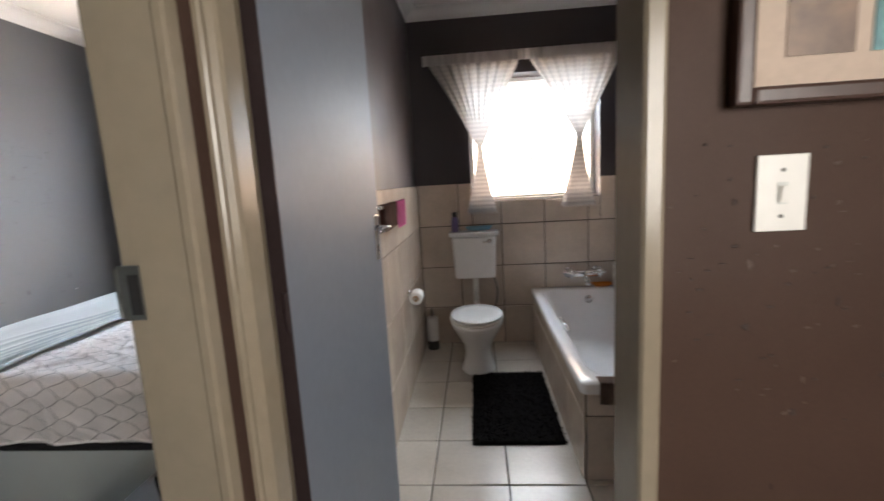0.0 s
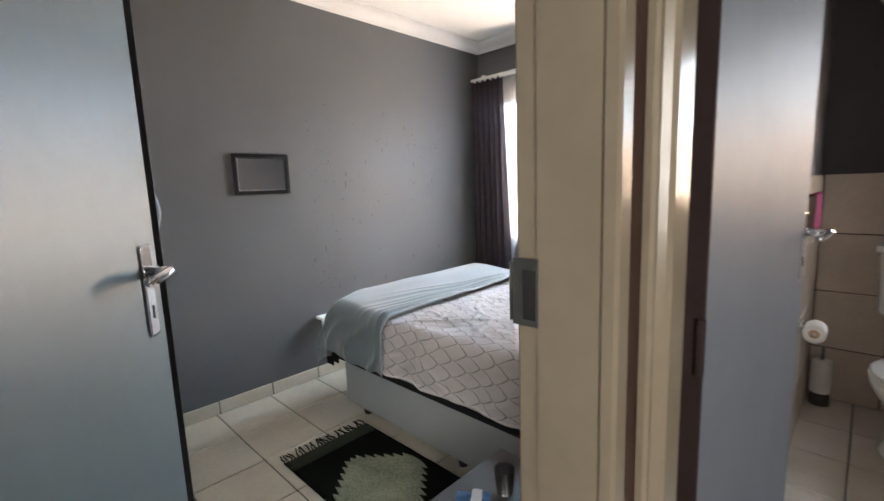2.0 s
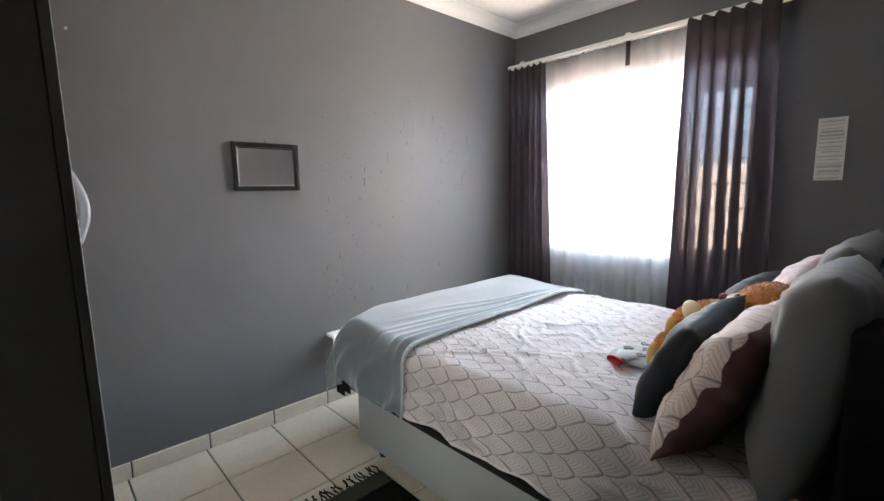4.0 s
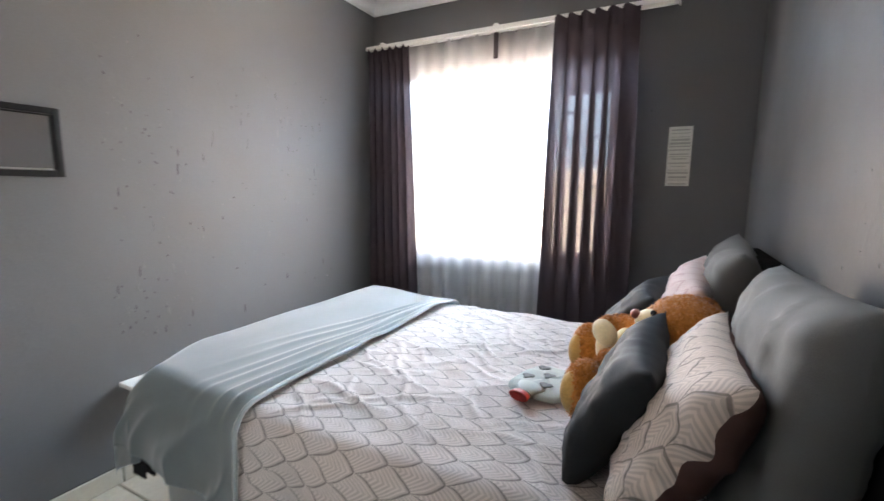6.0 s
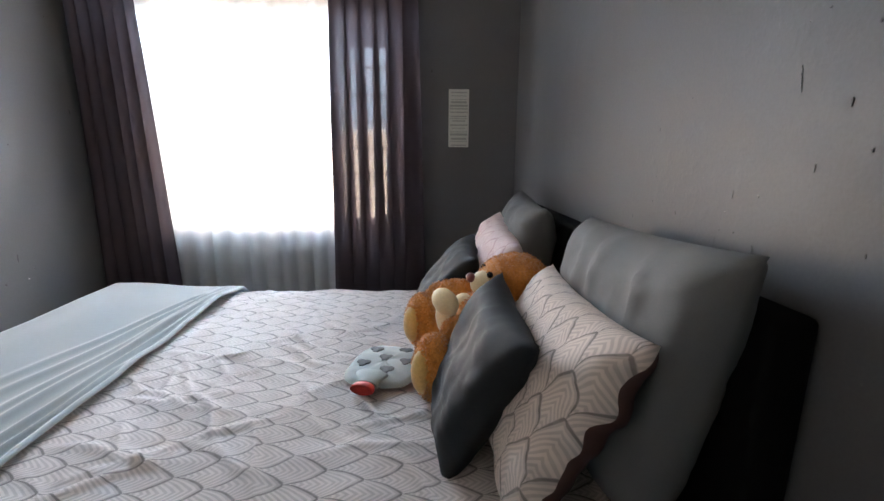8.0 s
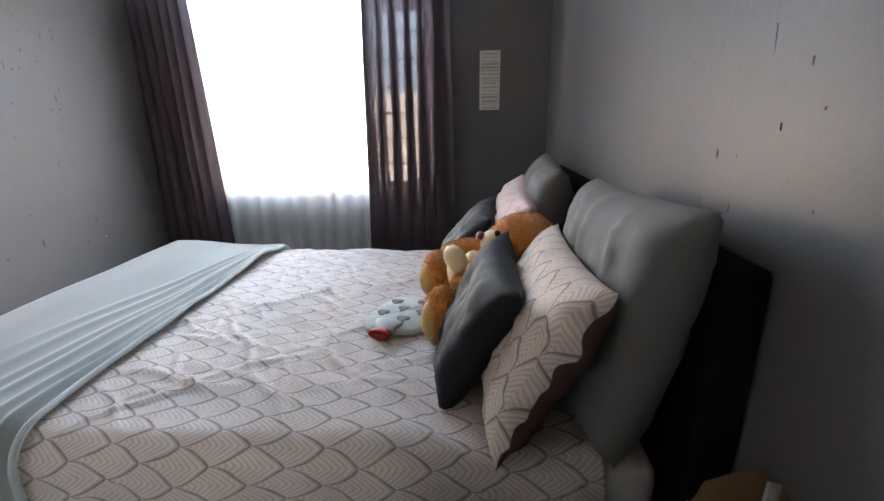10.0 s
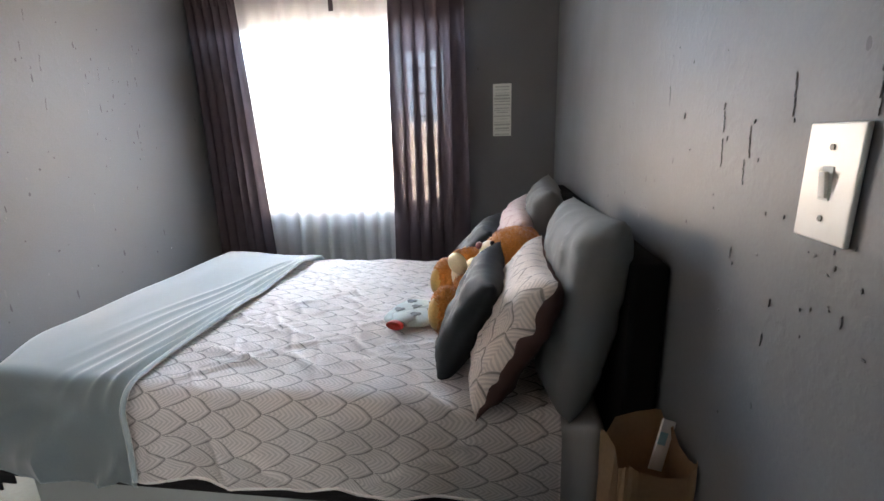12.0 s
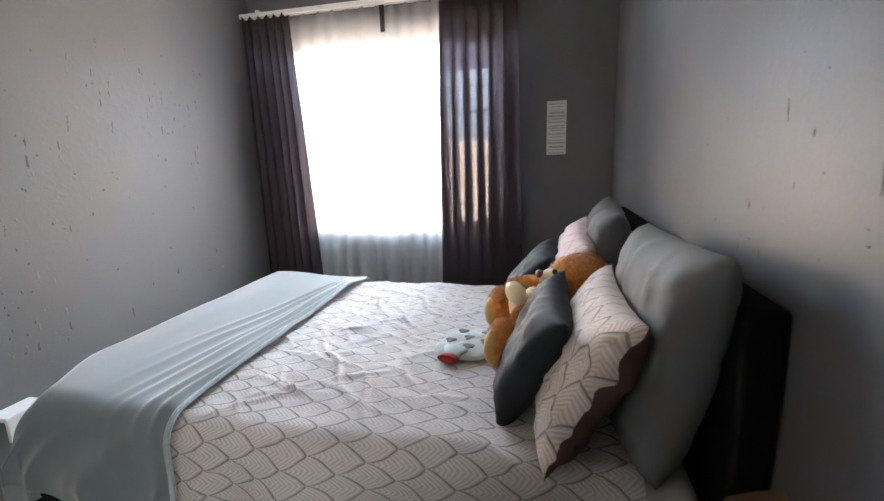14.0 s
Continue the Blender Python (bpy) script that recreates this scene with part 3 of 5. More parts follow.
part("base", in_bed(boxes(((-1.80, 0.402, 0.075), (-0.085, 1.79, 0.335)), bevel=0.015, seg=3)), BASE_CLOTH, bed, "pale grey upholstered bed base")
for x in (-1.70, -0.95, -0.2):
    for y in (0.48, 1.70):
        part("foot", in_bed(lathe([(0.022, 0), (0.024, 0.01), (0.034, 0.07), (0.034, 0.076)], 14, at=(x, y, 0))), BLACK, bed, smooth=True)
part("mattress", in_bed(boxes(((FOOT, BED_N, 0.337), (-0.085, BED_F, TOP - 0.02)), bevel=0.05, seg=4)), SHEET, bed, "mattress in a pale grey sheet", smooth=True)
bm = bmesh.new()
box(bm, (-0.078, 0.336, 0.02), (-0.004, 1.90, 1.040), 0.016, 4)
part("headboard", in_bed(bm), HEADBOARD, bed, "black upholstered headboard", smooth=True)
bm = bmesh.new()
box(bm, (FOOT - 0.02, BED_N - 0.012, 0.325), (-0.30, BED_F, 0.352), 0.012, 2)
for i in range(2):
    x, y = FOOT - 0.012 + i * 0.07, BED_N - 0.008 + i * 0.004
    box(bm, (x, y, 0.265 + i * 0.025), (x + 0.075 - i * 0.02, y + 0.006, 0.345), 0.002, 1)
part("valance", in_bed(bm), BLACK_CLOTH, bed, "black cloth edge hanging under the mattress")


def drape(a, b, x_edge, y_near, y_far, top, r=0.055, rf=None):
    """A flat cloth point (a along the bed, b across it) laid over the mattress: what passes the foot or a side hangs down."""
    def bend(e, r=r):
        if e <= 0:
            return 0.0, 0.0
        ang = min(e / r, math.pi / 2)
        return r * math.sin(ang), r * (1 - math.cos(ang)) + max(0.0, e - r * math.pi / 2)
    rf = rf or r
    ex, dx = bend(x_edge + rf - a, rf)
    n_, dn = bend(y_near + r - b)
    f_, df = bend(b - (y_far - r))
    x = max(a, x_edge + rf) - ex
    y = min(max(b, y_near + r), y_far - r) - n_ + f_
    return Vector((x, y, top - math.hypot(dx, max(dn, df)))), dx, max(dn, df)


rng = random.Random(12)
WRINKLES = []
for _ in range(84):
    ang = rng.choice((0.5, 0.9, 2.3, 2.7)) + rng.uniform(-0.35, 0.35)
    WRINKLES.append((rng.uniform(-1.4, -0.3), rng.uniform(0.17, 1.75), math.cos(ang), math.sin(ang), rng.uniform(0.05, 0.16), rng.uniform(0.007, 0.012), rng.uniform(0.004, 0.009)))


def wrinkle(a, b):
    h = 0.0
    for x, y, c, s_, ln, wd, am in WRINKLES:
        du, dv = (a - x) * c + (b - y) * s_, -(a - x) * s_ + (b - y) * c
        if abs(du) < 2 * ln and abs(dv) < 4 * wd:
            dv += 0.012 * math.sin(du * 22)
            h += am * math.exp(-(du / ln) ** 2 - (dv / wd) ** 2)
    return h


def quilt_at(u, v):
    a, b = -1.75 + u * 1.55, 0.40 - 0.245 + v * (1.40 + 0.245 + 0.28)
    p, dx, dy = drape(a, b, -9, BED_N - 0.014, BED_F + 0.02, TOP + 0.012, 0.075)
    soft = 0.012 * wave(a * 2.2, b * 2.2, 3) + 0.009 * wave(a * 7, b * 5 + a * 3, 9) + 0.004 * wave(a * 16, b * 14, 6) + 0.02 * max(0, wave(a * 3.5 + b * 4.5, b * 1.2, 5) - 0.25)
    p.z += soft * (1.0 if dy < 0.05 else 0.3) + (wrinkle(a, b) if dy < 0.05 else 0.0)
    if dy > 0.02:
        k = min(1, dy / 0.2)
        p.y -= (0.012 * k + k * (0.024 * wave(a * 6.5, dy * 4, 1) + 0.012 * math.sin(a * 17 + 2 * wave(a * 3, 0)) + 0.012 * abs(wave(a * 8 + dy * 9, dy * 8, 4)))) if b < 1 else 0
        p.y -= 1.3 * wrinkle(a, b) if b < 0.34 else 0.0
        p.z += 0.02 * k * wave(a * 4, 2.0, 7)
    if u > 0.97:
        p.z -= 0.004
    return p


part_quilt = part("quilt", sheet(230, 210, quilt_at, 0.012, (1.55, 1.925)), QUILT, None)
part("hem", tube([quilt_at(i / 160, 0.001) for i in range(161)], 0.004), QUILT_EDGE, part_quilt, "plain stitched hem")
tagged(part_quilt, "white quilt with a grey scallop print spread over the bed", "quilt")


def throw_at(u, v):
    inner = -1.375 - 0.03 * math.sin(v * 3) + 0.012 * wave(v * 6, 1)
    a = inner - u * 0.80
    b = 0.40 - 0.30 + v * (1.40 + 0.30 + 0.25)
    near = max(0.0, min(1.0, (0.70 - b) / 0.34))
    p, dx, dy = drape(a, b, FOOT - 0.030 + 0.12 * near * near * (3 - 2 * near), BED_N - 0.040, BED_F + 0.045, TOP + 0.036, 0.085, 0.07)
    fold = 0.0
    for k in (0, 1, 2.6, 3.4, 5, 6.5):
        t_ = (1.80 - b) / 1.35
        line = -1.385 - 0.012 * k - t_ * (0.035 + 0.042 * k) + 0.012 * wave(b * 3, k)
        fold += (0.023 - 0.0014 * k) * math.exp(-((a - line) / (0.011 + 0.006 * t_)) ** 2) * max(0.0, min(1.0, 1.15 - t_ * (0.55 + 0.12 * k))) * max(0.0, min(1.0, t_ * 6))
    puff = max(0.0, min(1.0, (-1.50 - a) / 0.38))
    p.z += fold + 0.007 * wave(a * 5, b * 3, 2) + 0.022 * puff * puff * (3 - 2 * puff) * max(0.0, 1 - (dx + dy) / 0.15)
    if u < 0.02:
        p.z -= 0.006
    if dy > 0.03 and b < 1:
        k = max(0.0, min(1.0, (dy - 0.05) / 0.18)) * max(0.05, min(1.0, (a + 2.02) / 0.3))
        ph = (a + 0.75 * dy) * 22 + 4.5 * wave(a * 3.5, dy * 3)
        ridge = (1 - abs(math.sin(ph))) ** 1.3 + 0.5 * (1 - abs(math.sin(ph * 0.55 + 1.3 + 3 * dy))) ** 2
        p.y -= k * (0.006 + 0.027 * ridge * min(1.0, 0.15 + u * 7) + 0.010 * wave(a * 9, dy * 6))
        p.z += 0.02 * max(0.0, min(1.0, (-1.62 - a) / 0.35)) * k + 0.012 * wave(a * 5, 3.0) * k
    if b < 0.5:
        k = max(0.0, min(1.0, (-1.70 - a) / 0.25)) * max(0.0, min(1.0, (dy - 0.02) / 0.22))
        p.x -= 0.15 * k
        p.y += 0.02 * k
    if dx > 0.03:
        k = min(1.0, dx / 0.2)
        p.x -= k * (0.02 + 0.018 * math.sin(b * 19))
    return p


throw = part("throw", sheet(150, 170, throw_at, 0.010, (0.8, 1.9)), THROW, None)
part("hem", tube([throw_at(0.002, i / 150) + Vector((0.001, 0, -0.003)) for i in range(2, 150)], 0.0075), THROW, throw)
tagged(throw, "pale mint fleece throw folded over the foot of the bed", "blanket")


def cushion(name, mat, w, h, t, m, label, category, seed=0, horn=0.0, dent=0.05, pleat=0.0, lump=2.2, full=0.6, frill=0.0):
    """A stuffed cover: pointed corners, hollow edges, creases; w and h flat, t thick."""
    bm = bmesh.new()
    layer = bm.loops.layers.uv.new("UVMap")
    n = 44
    for side in (1, -1):
        g = []
        for i in range(n + 1):
            row = []
            for j in range(n + 1):
                a, b = 2 * i / n - 1, 2 * j / n - 1
                x = a * w / 2 * (1 - dent * (1 - b * b) * abs(a) ** 3 + horn * abs(a * b) ** 4)
                y = b * h / 2 * (1 - dent * (1 - a * a) * abs(b) ** 3 + horn * abs(a * b) ** 4)
                puff = max(0.0, (1 - a ** 4) * (1 - b ** 4)) ** full
                crease = 0.10 * wave(a * 2.2 + seed, b * 2.2, side) + 0.07 * wave(a * 5 + seed, b * 5 + 2 * a, 4 + side) + 0.05 * abs(wave(a * 3 + b * 6, seed, side * 2)) - 0.025 * max(0.0, 1 - 7 * abs(wave(a * 2.6 + 0.8 * b, b * 2.1, seed + 11))) - 0.02 * max(0.0, 1 - 6 * abs(wave(a * 4.2, b * 4.5 - a, seed + 19)))
                z = side * t / 2 * puff * (1 + lump * crease + pleat * (1 - 2 * abs(math.sin(a * 7 + 2.2 * wave(a * 2, b * 1.2, seed))) ** 0.6) * (0.35 + 0.65 * max(0.0, wave(a * 1.5, b, seed + 3) + 0.5))) + 0.012 * wave(a * 2 + seed, b * 2, 8)
                if frill and a > 0.72:
                    k = (a - 0.72) / 0.28
                    x += frill * k * (0.9 * wave(b * 5, seed, 3) + 0.5 * math.sin(b * 17 + 1))
                    z += frill * k * (1.6 * wave(b * 4, seed, 7) + 0.25 * math.sin(b * 19 + 3 * wave(b * 3, seed)))
                row.append(bm.verts.new((x, y, z)))
            g.append(row)
        for i in range(n):
            for j in range(n):
                q = (g[i][j], g[i + 1][j], g[i + 1][j + 1], g[i][j + 1])
                f = bm.faces.new(q if side > 0 else q[::-1])
                f.material_index = 1 if side < 0 and isinstance(mat, list) else 0
                idx = ((i, j), (i + 1, j), (i + 1, j + 1), (i, j + 1))
                for loop, (a, b) in zip(f.loops, idx if side > 0 else idx[::-1]):
                    loop[layer].uv = (a / n * w, b / n * h)
    bmesh.ops.remove_doubles(bm, verts=bm.verts[:], dist=0.0006)
    bm.transform(m.to_3x3().to_4x4())
    ob = part(name, bm, mat, None, smooth=True, m=Matrix.Translation(m.translation))
    return tagged(ob, label, category, "pillows on the bed")


def stand(x, y, z, lean, twist=0, roll=0):
    """A pillow on its edge: its face looks along -x, its top leans back by that many degrees."""
    return Matrix.Translation((x, y, z)) @ Matrix.Rotation(radians(twist), 4, "Z") @ Matrix.Rotation(radians(lean), 4, "Y") @ Matrix.Rotation(radians(roll), 4, "X") @ Matrix(((0, 0, -1, 0), (-1, 0, 0, 0), (0, 1, 0, 0), (0, 0, 0, 1)))


def lay(low, high, far):
    """A pillow by three of its corners: the near bottom one, the near top one and the far top one; its face looks to the foot of the bed."""
    low, high, far = Vector(low), Vector(high), Vector(far)
    up, side, mid = (high - low).normalized(), (high - far).normalized(), (low + far) / 2
    out = side.cross(up).normalized()
    return Matrix(((side.x, up.x, out.x, mid.x), (side.y, up.y, out.y, mid.y), (side.z, up.z, out.z, mid.z), (0, 0, 0, 1)))


cushion("pillow", GREY_PILLOW, 0.60, 0.53, 0.18, lay((-0.182, 0.405, 0.610), (-0.100, 0.340, 1.132), (-0.11, 0.93, 1.105)), "plump grey cotton pillow leaning on the headboard", "pillow", 1, 0.0, 0.035, 0.12, 1.2, 0.45)
cushion("pillow", GREY_PILLOW, 0.54, 0.45, 0.18, stand(-0.165, 1.50, 0.872, 10, -4, 2), "grey cotton pillow at the window end of the headboard", "pillow", 5, 0.03, 0.05, 0.09, 1.3, 0.5)
cushion("pillow", [PILLOW_PRINT, PILLOW_BACK], 0.56, 0.40, 0.15, lay((-0.405, 0.398, 0.636), (-0.232, 0.372, 0.985), (-0.215, 0.90, 0.965)), "white scallop print pillow with a dark brown back", "pillow", 9, 0.04, 0.05, 0.03, 1.6, 0.5, 0.014)
cushion("pillow", PINK_PRINT, 0.58, 0.40, 0.14, stand(-0.325, 1.42, 0.825, 27, -2, 4), "white pillow with a pink and grey print", "pillow", 13, 0.0, 0.04, 0.05, 1.8, 0.5)
cushion("cushion", DARK_CUSHION, 0.41, 0.345, 0.125, lay((-0.519, 0.540, 0.634), (-0.372, 0.491, 0.930), (-0.357, 0.895, 0.945)), "charcoal satin cushion standing on the quilt", "cushion", 17, 0.06, 0.06, 0.04, 0.9, 0.5)
cushion("cushion", DARK_CUSHION, 0.40, 0.36, 0.13, stand(-0.470, 1.38, 0.790, 36, -6, 2), "charcoal satin cushion beside the teddy bear", "cushion", 21, 0.05, 0.05, 0.03, 1.2, 0.5)


# ---- bedroom: teddy bear, one plain mesh ----
def teddy():
    bm = bmesh.new()
    lumps = [((-0.385, 0.965, 0.765), (0.105, 0.115, 0.120), 0), ((-0.295, 1.005, 0.890), (0.108, 0.110, 0.092), 0), ((-0.225, 0.905, 0.905), 0.030, 0), ((-0.245, 1.095, 0.930), 0.028, 0),
             ((-0.455, 1.075, 0.840), (0.090, 0.046, 0.044), 0), ((-0.430, 0.880, 0.800), (0.08, 0.045, 0.045), 0), ((-0.480, 1.045, 0.735), (0.095, 0.062, 0.062), 0), ((-0.455, 0.850, 0.715), (0.095, 0.060, 0.062), 0),
             ((-0.560, 1.066, 0.762), (0.052, 0.070, 0.082), 0), ((-0.535, 0.832, 0.725), (0.052, 0.068, 0.085), 0),
             ((-0.590, 1.034, 0.764), (0.030, 0.042, 0.056), 4), ((-0.564, 0.802, 0.728), (0.030, 0.040, 0.058), 4), ((-0.385, 0.980, 0.905), (0.042, 0.045, 0.037), 1), ((-0.426, 0.976, 0.924), (0.014, 0.019, 0.014), 2),
             ((-0.378, 0.935, 0.942), 0.009, 3), ((-0.382, 1.022, 0.942), 0.009, 3)]
    for at, r, mat in lumps:
        ball(bm, at, r, mat, sub=4 if mat == 0 else 3)
    # heart held at the belly
    tilt = Matrix.Rotation(radians(-25), 4, "X")
    for q in (-1, 1):
        o = tilt @ Vector((0, q * 0.040, 0.026))
        ball(bm, (-0.482 + o.y * 0.75, 0.940 + o.y * 0.65, 0.830 + o.z), (0.027, 0.036, 0.044), 1, Matrix.Rotation(radians(48), 4, "Z") @ tilt @ Matrix.Rotation(radians(q * 38), 4, "X"), 3)
    o = tilt @ Vector((0, 0, -0.026))
    ball(bm, (-0.484 + o.y * 0.75, 0.938 + o.y * 0.65, 0.830 + o.z), (0.024, 0.036, 0.060), 1, Matrix.Rotation(radians(48), 4, "Z") @ tilt, 3)
    base = [(f.calc_center_median(), f.normal.copy()) for f in bm.faces if f.material_index == 0]
    for v in bm.verts:
        if v.link_faces and v.link_faces[0].material_index == 0:
            v.co += v.normal * 0.007 * wave(v.co.x * 40, v.co.y * 40, v.co.z * 40)
    rng = random.Random(4)
    for c, nrm in base:
        for _ in range(2):
            t1 = nrm.orthogonal().normalized()
            t2 = nrm.cross(t1)
            ang = rng.random() * 6.28
            side = t1 * math.cos(ang) + t2 * math.sin(ang)
            o = c + nrm * 0.002 + (t1 * (rng.random() - 0.5) + t2 * (rng.random() - 0.5)) * 0.014
            lie = side.cross(nrm)
            tip = o + nrm * rng.uniform(0.003, 0.007) + lie * rng.uniform(0.010, 0.018)
            bm.faces.new((bm.verts.new(o - side * 0.0035), bm.verts.new(o + side * 0.0035), bm.verts.new(tip)))
    return bm


tagged(part("teddy_bear", teddy(), [FUR, FUR_TAN, FUR_NOSE, EYE_BLACK, FUR_PAD]), "golden brown plush bear holding a cream heart", "soft toy")


# ---- bedroom: hot-water bottle ----
hot = thing("hot_water_bottle", (-0.672, 0.985, 0.648), "hot-water bottle in a pale cover with grey hearts", "hot water bottle", turn=-14)


def bottle_at(u, v):
    ang, rr = u * 2 * math.pi, v
    sx, sy = math.copysign(abs(math.cos(ang)) ** 0.6, math.cos(ang)), math.copysign(abs(math.sin(ang)) ** 0.6, math.sin(ang))
    return Vector((0.105 * rr * sx, 0.125 * rr * sy, 0.004 + 0.019 * math.sqrt(max(0, 1 - rr ** 3)) + 0.004 * wave(sx * 3, sy * 3 * rr, rr)))


HOT_COVER = cloth("pale_fleece_cover", (0.26, 0.30, 0.30), 0.95, 200, 0.1, 0.4)
HEART_GREY = cloth("grey_heart_print", (0.13, 0.14, 0.15), 0.95)
bm = sheet(40, 14, bottle_at)
part("cover", bm, HOT_COVER, hot, smooth=True)
for hx, hy in ((-0.05, 0.07), (0.04, 0.08), (-0.005, 0.02), (0.06, 0.01), (-0.06, -0.02), (0.02, -0.05), (-0.03, -0.08)):
    rr = max(abs(hx) / 0.10, abs(hy) / 0.135)
    z = 0.004 + 0.019 * math.sqrt(max(0, 1 - rr ** 3))
    bm = bmesh.new()
    for s in (-1, 1):
        ball(bm, (hx + s * 0.009, hy + 0.004, z), (0.013, 0.014, 0.0025), sub=2)
    ball(bm, (hx, hy - 0.008, z), (0.011, 0.017, 0.0025), sub=2)
    part("heart", bm, HEART_GREY, hot, "grey heart print", smooth=True)
part("neck", lathe([(0.048, -0.03), (0.030, 0.0), (0.036, 0.020), (0.030, 0.024), (0.022, 0.012)], 20), HOT_COVER, hot, m=Matrix.Translation((-0.01, -0.116, 0.017)) @ Matrix.Rotation(radians(94), 4, "X") @ Matrix.Diagonal((1, 0.42, 1, 1)), smooth=True)
part("stopper", lathe([(0.024, 0.0), (0.030, 0.006), (0.034, 0.022), (0.029, 0.026), (0.020, 0.012)], 20), RED, hot, "red rubber funnel and stopper", m=Matrix.Translation((-0.012, -0.138, 0.018)) @ Matrix.Rotation(radians(96), 4, "X") @ Matrix.Diagonal((1, 0.5, 1, 1)), smooth=True)


# ---- bedroom: curtains ----
rail = thing("curtain_rail", (-1.4, 2.325, 2.265), "white double curtain rail above the window", "curtain rail")
for y in (0.0, 0.045):
    part("track", boxes(((-1.005, y - 0.012, -0.012), (1.0, y + 0.012, 0.014)), bevel=0.003), WHITE_PAINT, rail)
for x in (-0.85, 0.0, 0.85):
    part("bracket", boxes(((x - 0.014, -0.012, 0.0145), (x + 0.014, 0.075, 0.028)), bevel=0.003), WHITE_PAINT, rail)
for x in (-1.012, 1.007):
    part("end_cap", boxes(((x - 0.006, -0.018, -0.02), (x + 0.006, 0.06, 0.02)), bevel=0.004), WHITE_PLASTIC, rail)
part("carrier", boxes(((0.80, -0.016, -0.032), (0.985, 0.006, -0.0135)), bevel=0.004), WHITE_PLASTIC, rail)


def pleated(x0, x1, y, z0, z1, folds, deep, seed, foot=None, lap=0.25, back=False):
    """A hanging gathered cloth from x0 to x1; back: its left edge turns back to the wall."""
    f0, f1 = foot or (x0, x1)

    def place(u, v):
        top, low = x0 + (x1 - x0) * u, f0 + (f1 - f0) * u
        k = 1 - v
        x = top * v + low * k
        ph = u * folds * 2 * math.pi + 1.1 * wave(u * 4, seed) + 0.5 * wave(u * 5, k * 1.5, seed)
        d = deep * (0.45 + 0.55 * k) * (1 + 0.35 * wave(u * 7, seed, 2))
        home = 0.115 * max(0.0, 1 - u / 0.10) ** 0.7 if back else 0.0
        return Vector((x + lap * d * math.cos(ph) + 0.01 * wave(u * 3, k * 2, seed), y + d * math.sin(ph) * (1 - min(1.0, home * 9)) + home, z0 + (z1 - z0) * v + 0.012 * math.sin(ph * 2) * v ** 30))
    return place


def curtain(name, mat, label, place, size, nu, group="curtains at the bedroom window"):
    ob = part(name, sheet(nu, 40, place, 0, size), mat, None)
    if name == "drape":
        part("heading", sheet(nu, 5, lambda u, v: place(u, 0.962 + 0.04 * v) + Vector((0, -0.004 - 0.003 * math.sin(u * 130), 0)), 0, (size[0], 0.09)), mat, ob, "gathered heading tape")
    return tagged(ob, label, "curtain", group)


curtain("net_curtain", NET, "white net curtain drawn across the window", pleated(-2.12, -1.398, 2.366, 0.02, 2.255, 7, 0.019, 3), (0.75, 2.2), 160)
curtain("net_curtain", NET, "white net curtain drawn across the window", pleated(-1.415, -0.945, 2.372, 0.02, 2.255, 5, 0.019, 8), (0.5, 2.2), 160)
curtain("drape", GREY_DRAPE, "dark grey drape gathered beside the window", pleated(-2.36, -2.02, 2.285, 0.02, 2.230, 6, 0.036, 11, (-2.355, -1.93), 0.7, True), (0.4, 2.2), 150)
curtain("drape", GREY_DRAPE, "dark grey drape hanging over the window's edge", pleated(-1.03, -0.60, 2.285, 0.02, 2.245, 6, 0.046, 15, (-1.05, -0.58), 1.3), (0.5, 2.2), 190)
tab = part("curtain_tab", boxes(((-1.415, 2.332, 2.09), (-1.385, 2.337, 2.245)), bevel=0.002), GREY_DRAPE)
tagged(tab, "dark cloth tab hanging from the curtain rail", "curtain tab")


# ---- bedroom: on the walls ----
mir = thing("wall_mirror", (WEST + 0.004, 0.27, 1.428), "small black-framed mirror with a silver bead", "mirror")
W, Z = 0.176, 0.124
for lo, hi in (((-W, -Z), (-W + 0.024, Z)), ((W - 0.024, -Z), (W, Z)), ((-W + 0.024, -Z), (W - 0.024, -Z + 0.024)), ((-W + 0.024, Z - 0.024), (W - 0.024, Z))):
    part("moulding", boxes(((0.001, lo[0], lo[1]), (0.015, hi[0], hi[1])), bevel=0.004), FRAME_BLACK, mir)
# bead's lit left and bottom silver, shaded top and right black: put into materials
for lo, hi in (((-W + 0.025, -Z + 0.025), (-W + 0.031, Z - 0.025)), ((W - 0.031, -Z + 0.025), (W - 0.025, Z - 0.025)), ((-W + 0.032, -Z + 0.025), (W - 0.032, -Z + 0.031)), ((-W + 0.032, Z - 0.031), (W - 0.032, Z - 0.025))):
    part("bead", boxes(((0.004, lo[0], lo[1]), (0.012, hi[0], hi[1])), bevel=0.002), SILVER if lo[0] < 0 and (hi[0] < 0 or lo[1] < 0) else FRAME_BLACK, mir)
part("glass", boxes(((0.002, -W + 0.02, -Z + 0.02), (0.009, W - 0.02, Z - 0.02))), MIRROR, mir, "plain mirror glass", m=pose(0, 0, 0))
part("hook", rods(((0.0, 0.0, Z), (0.012, 0.0, Z + 0.016), 0.004), seg=8), STEEL, mir)

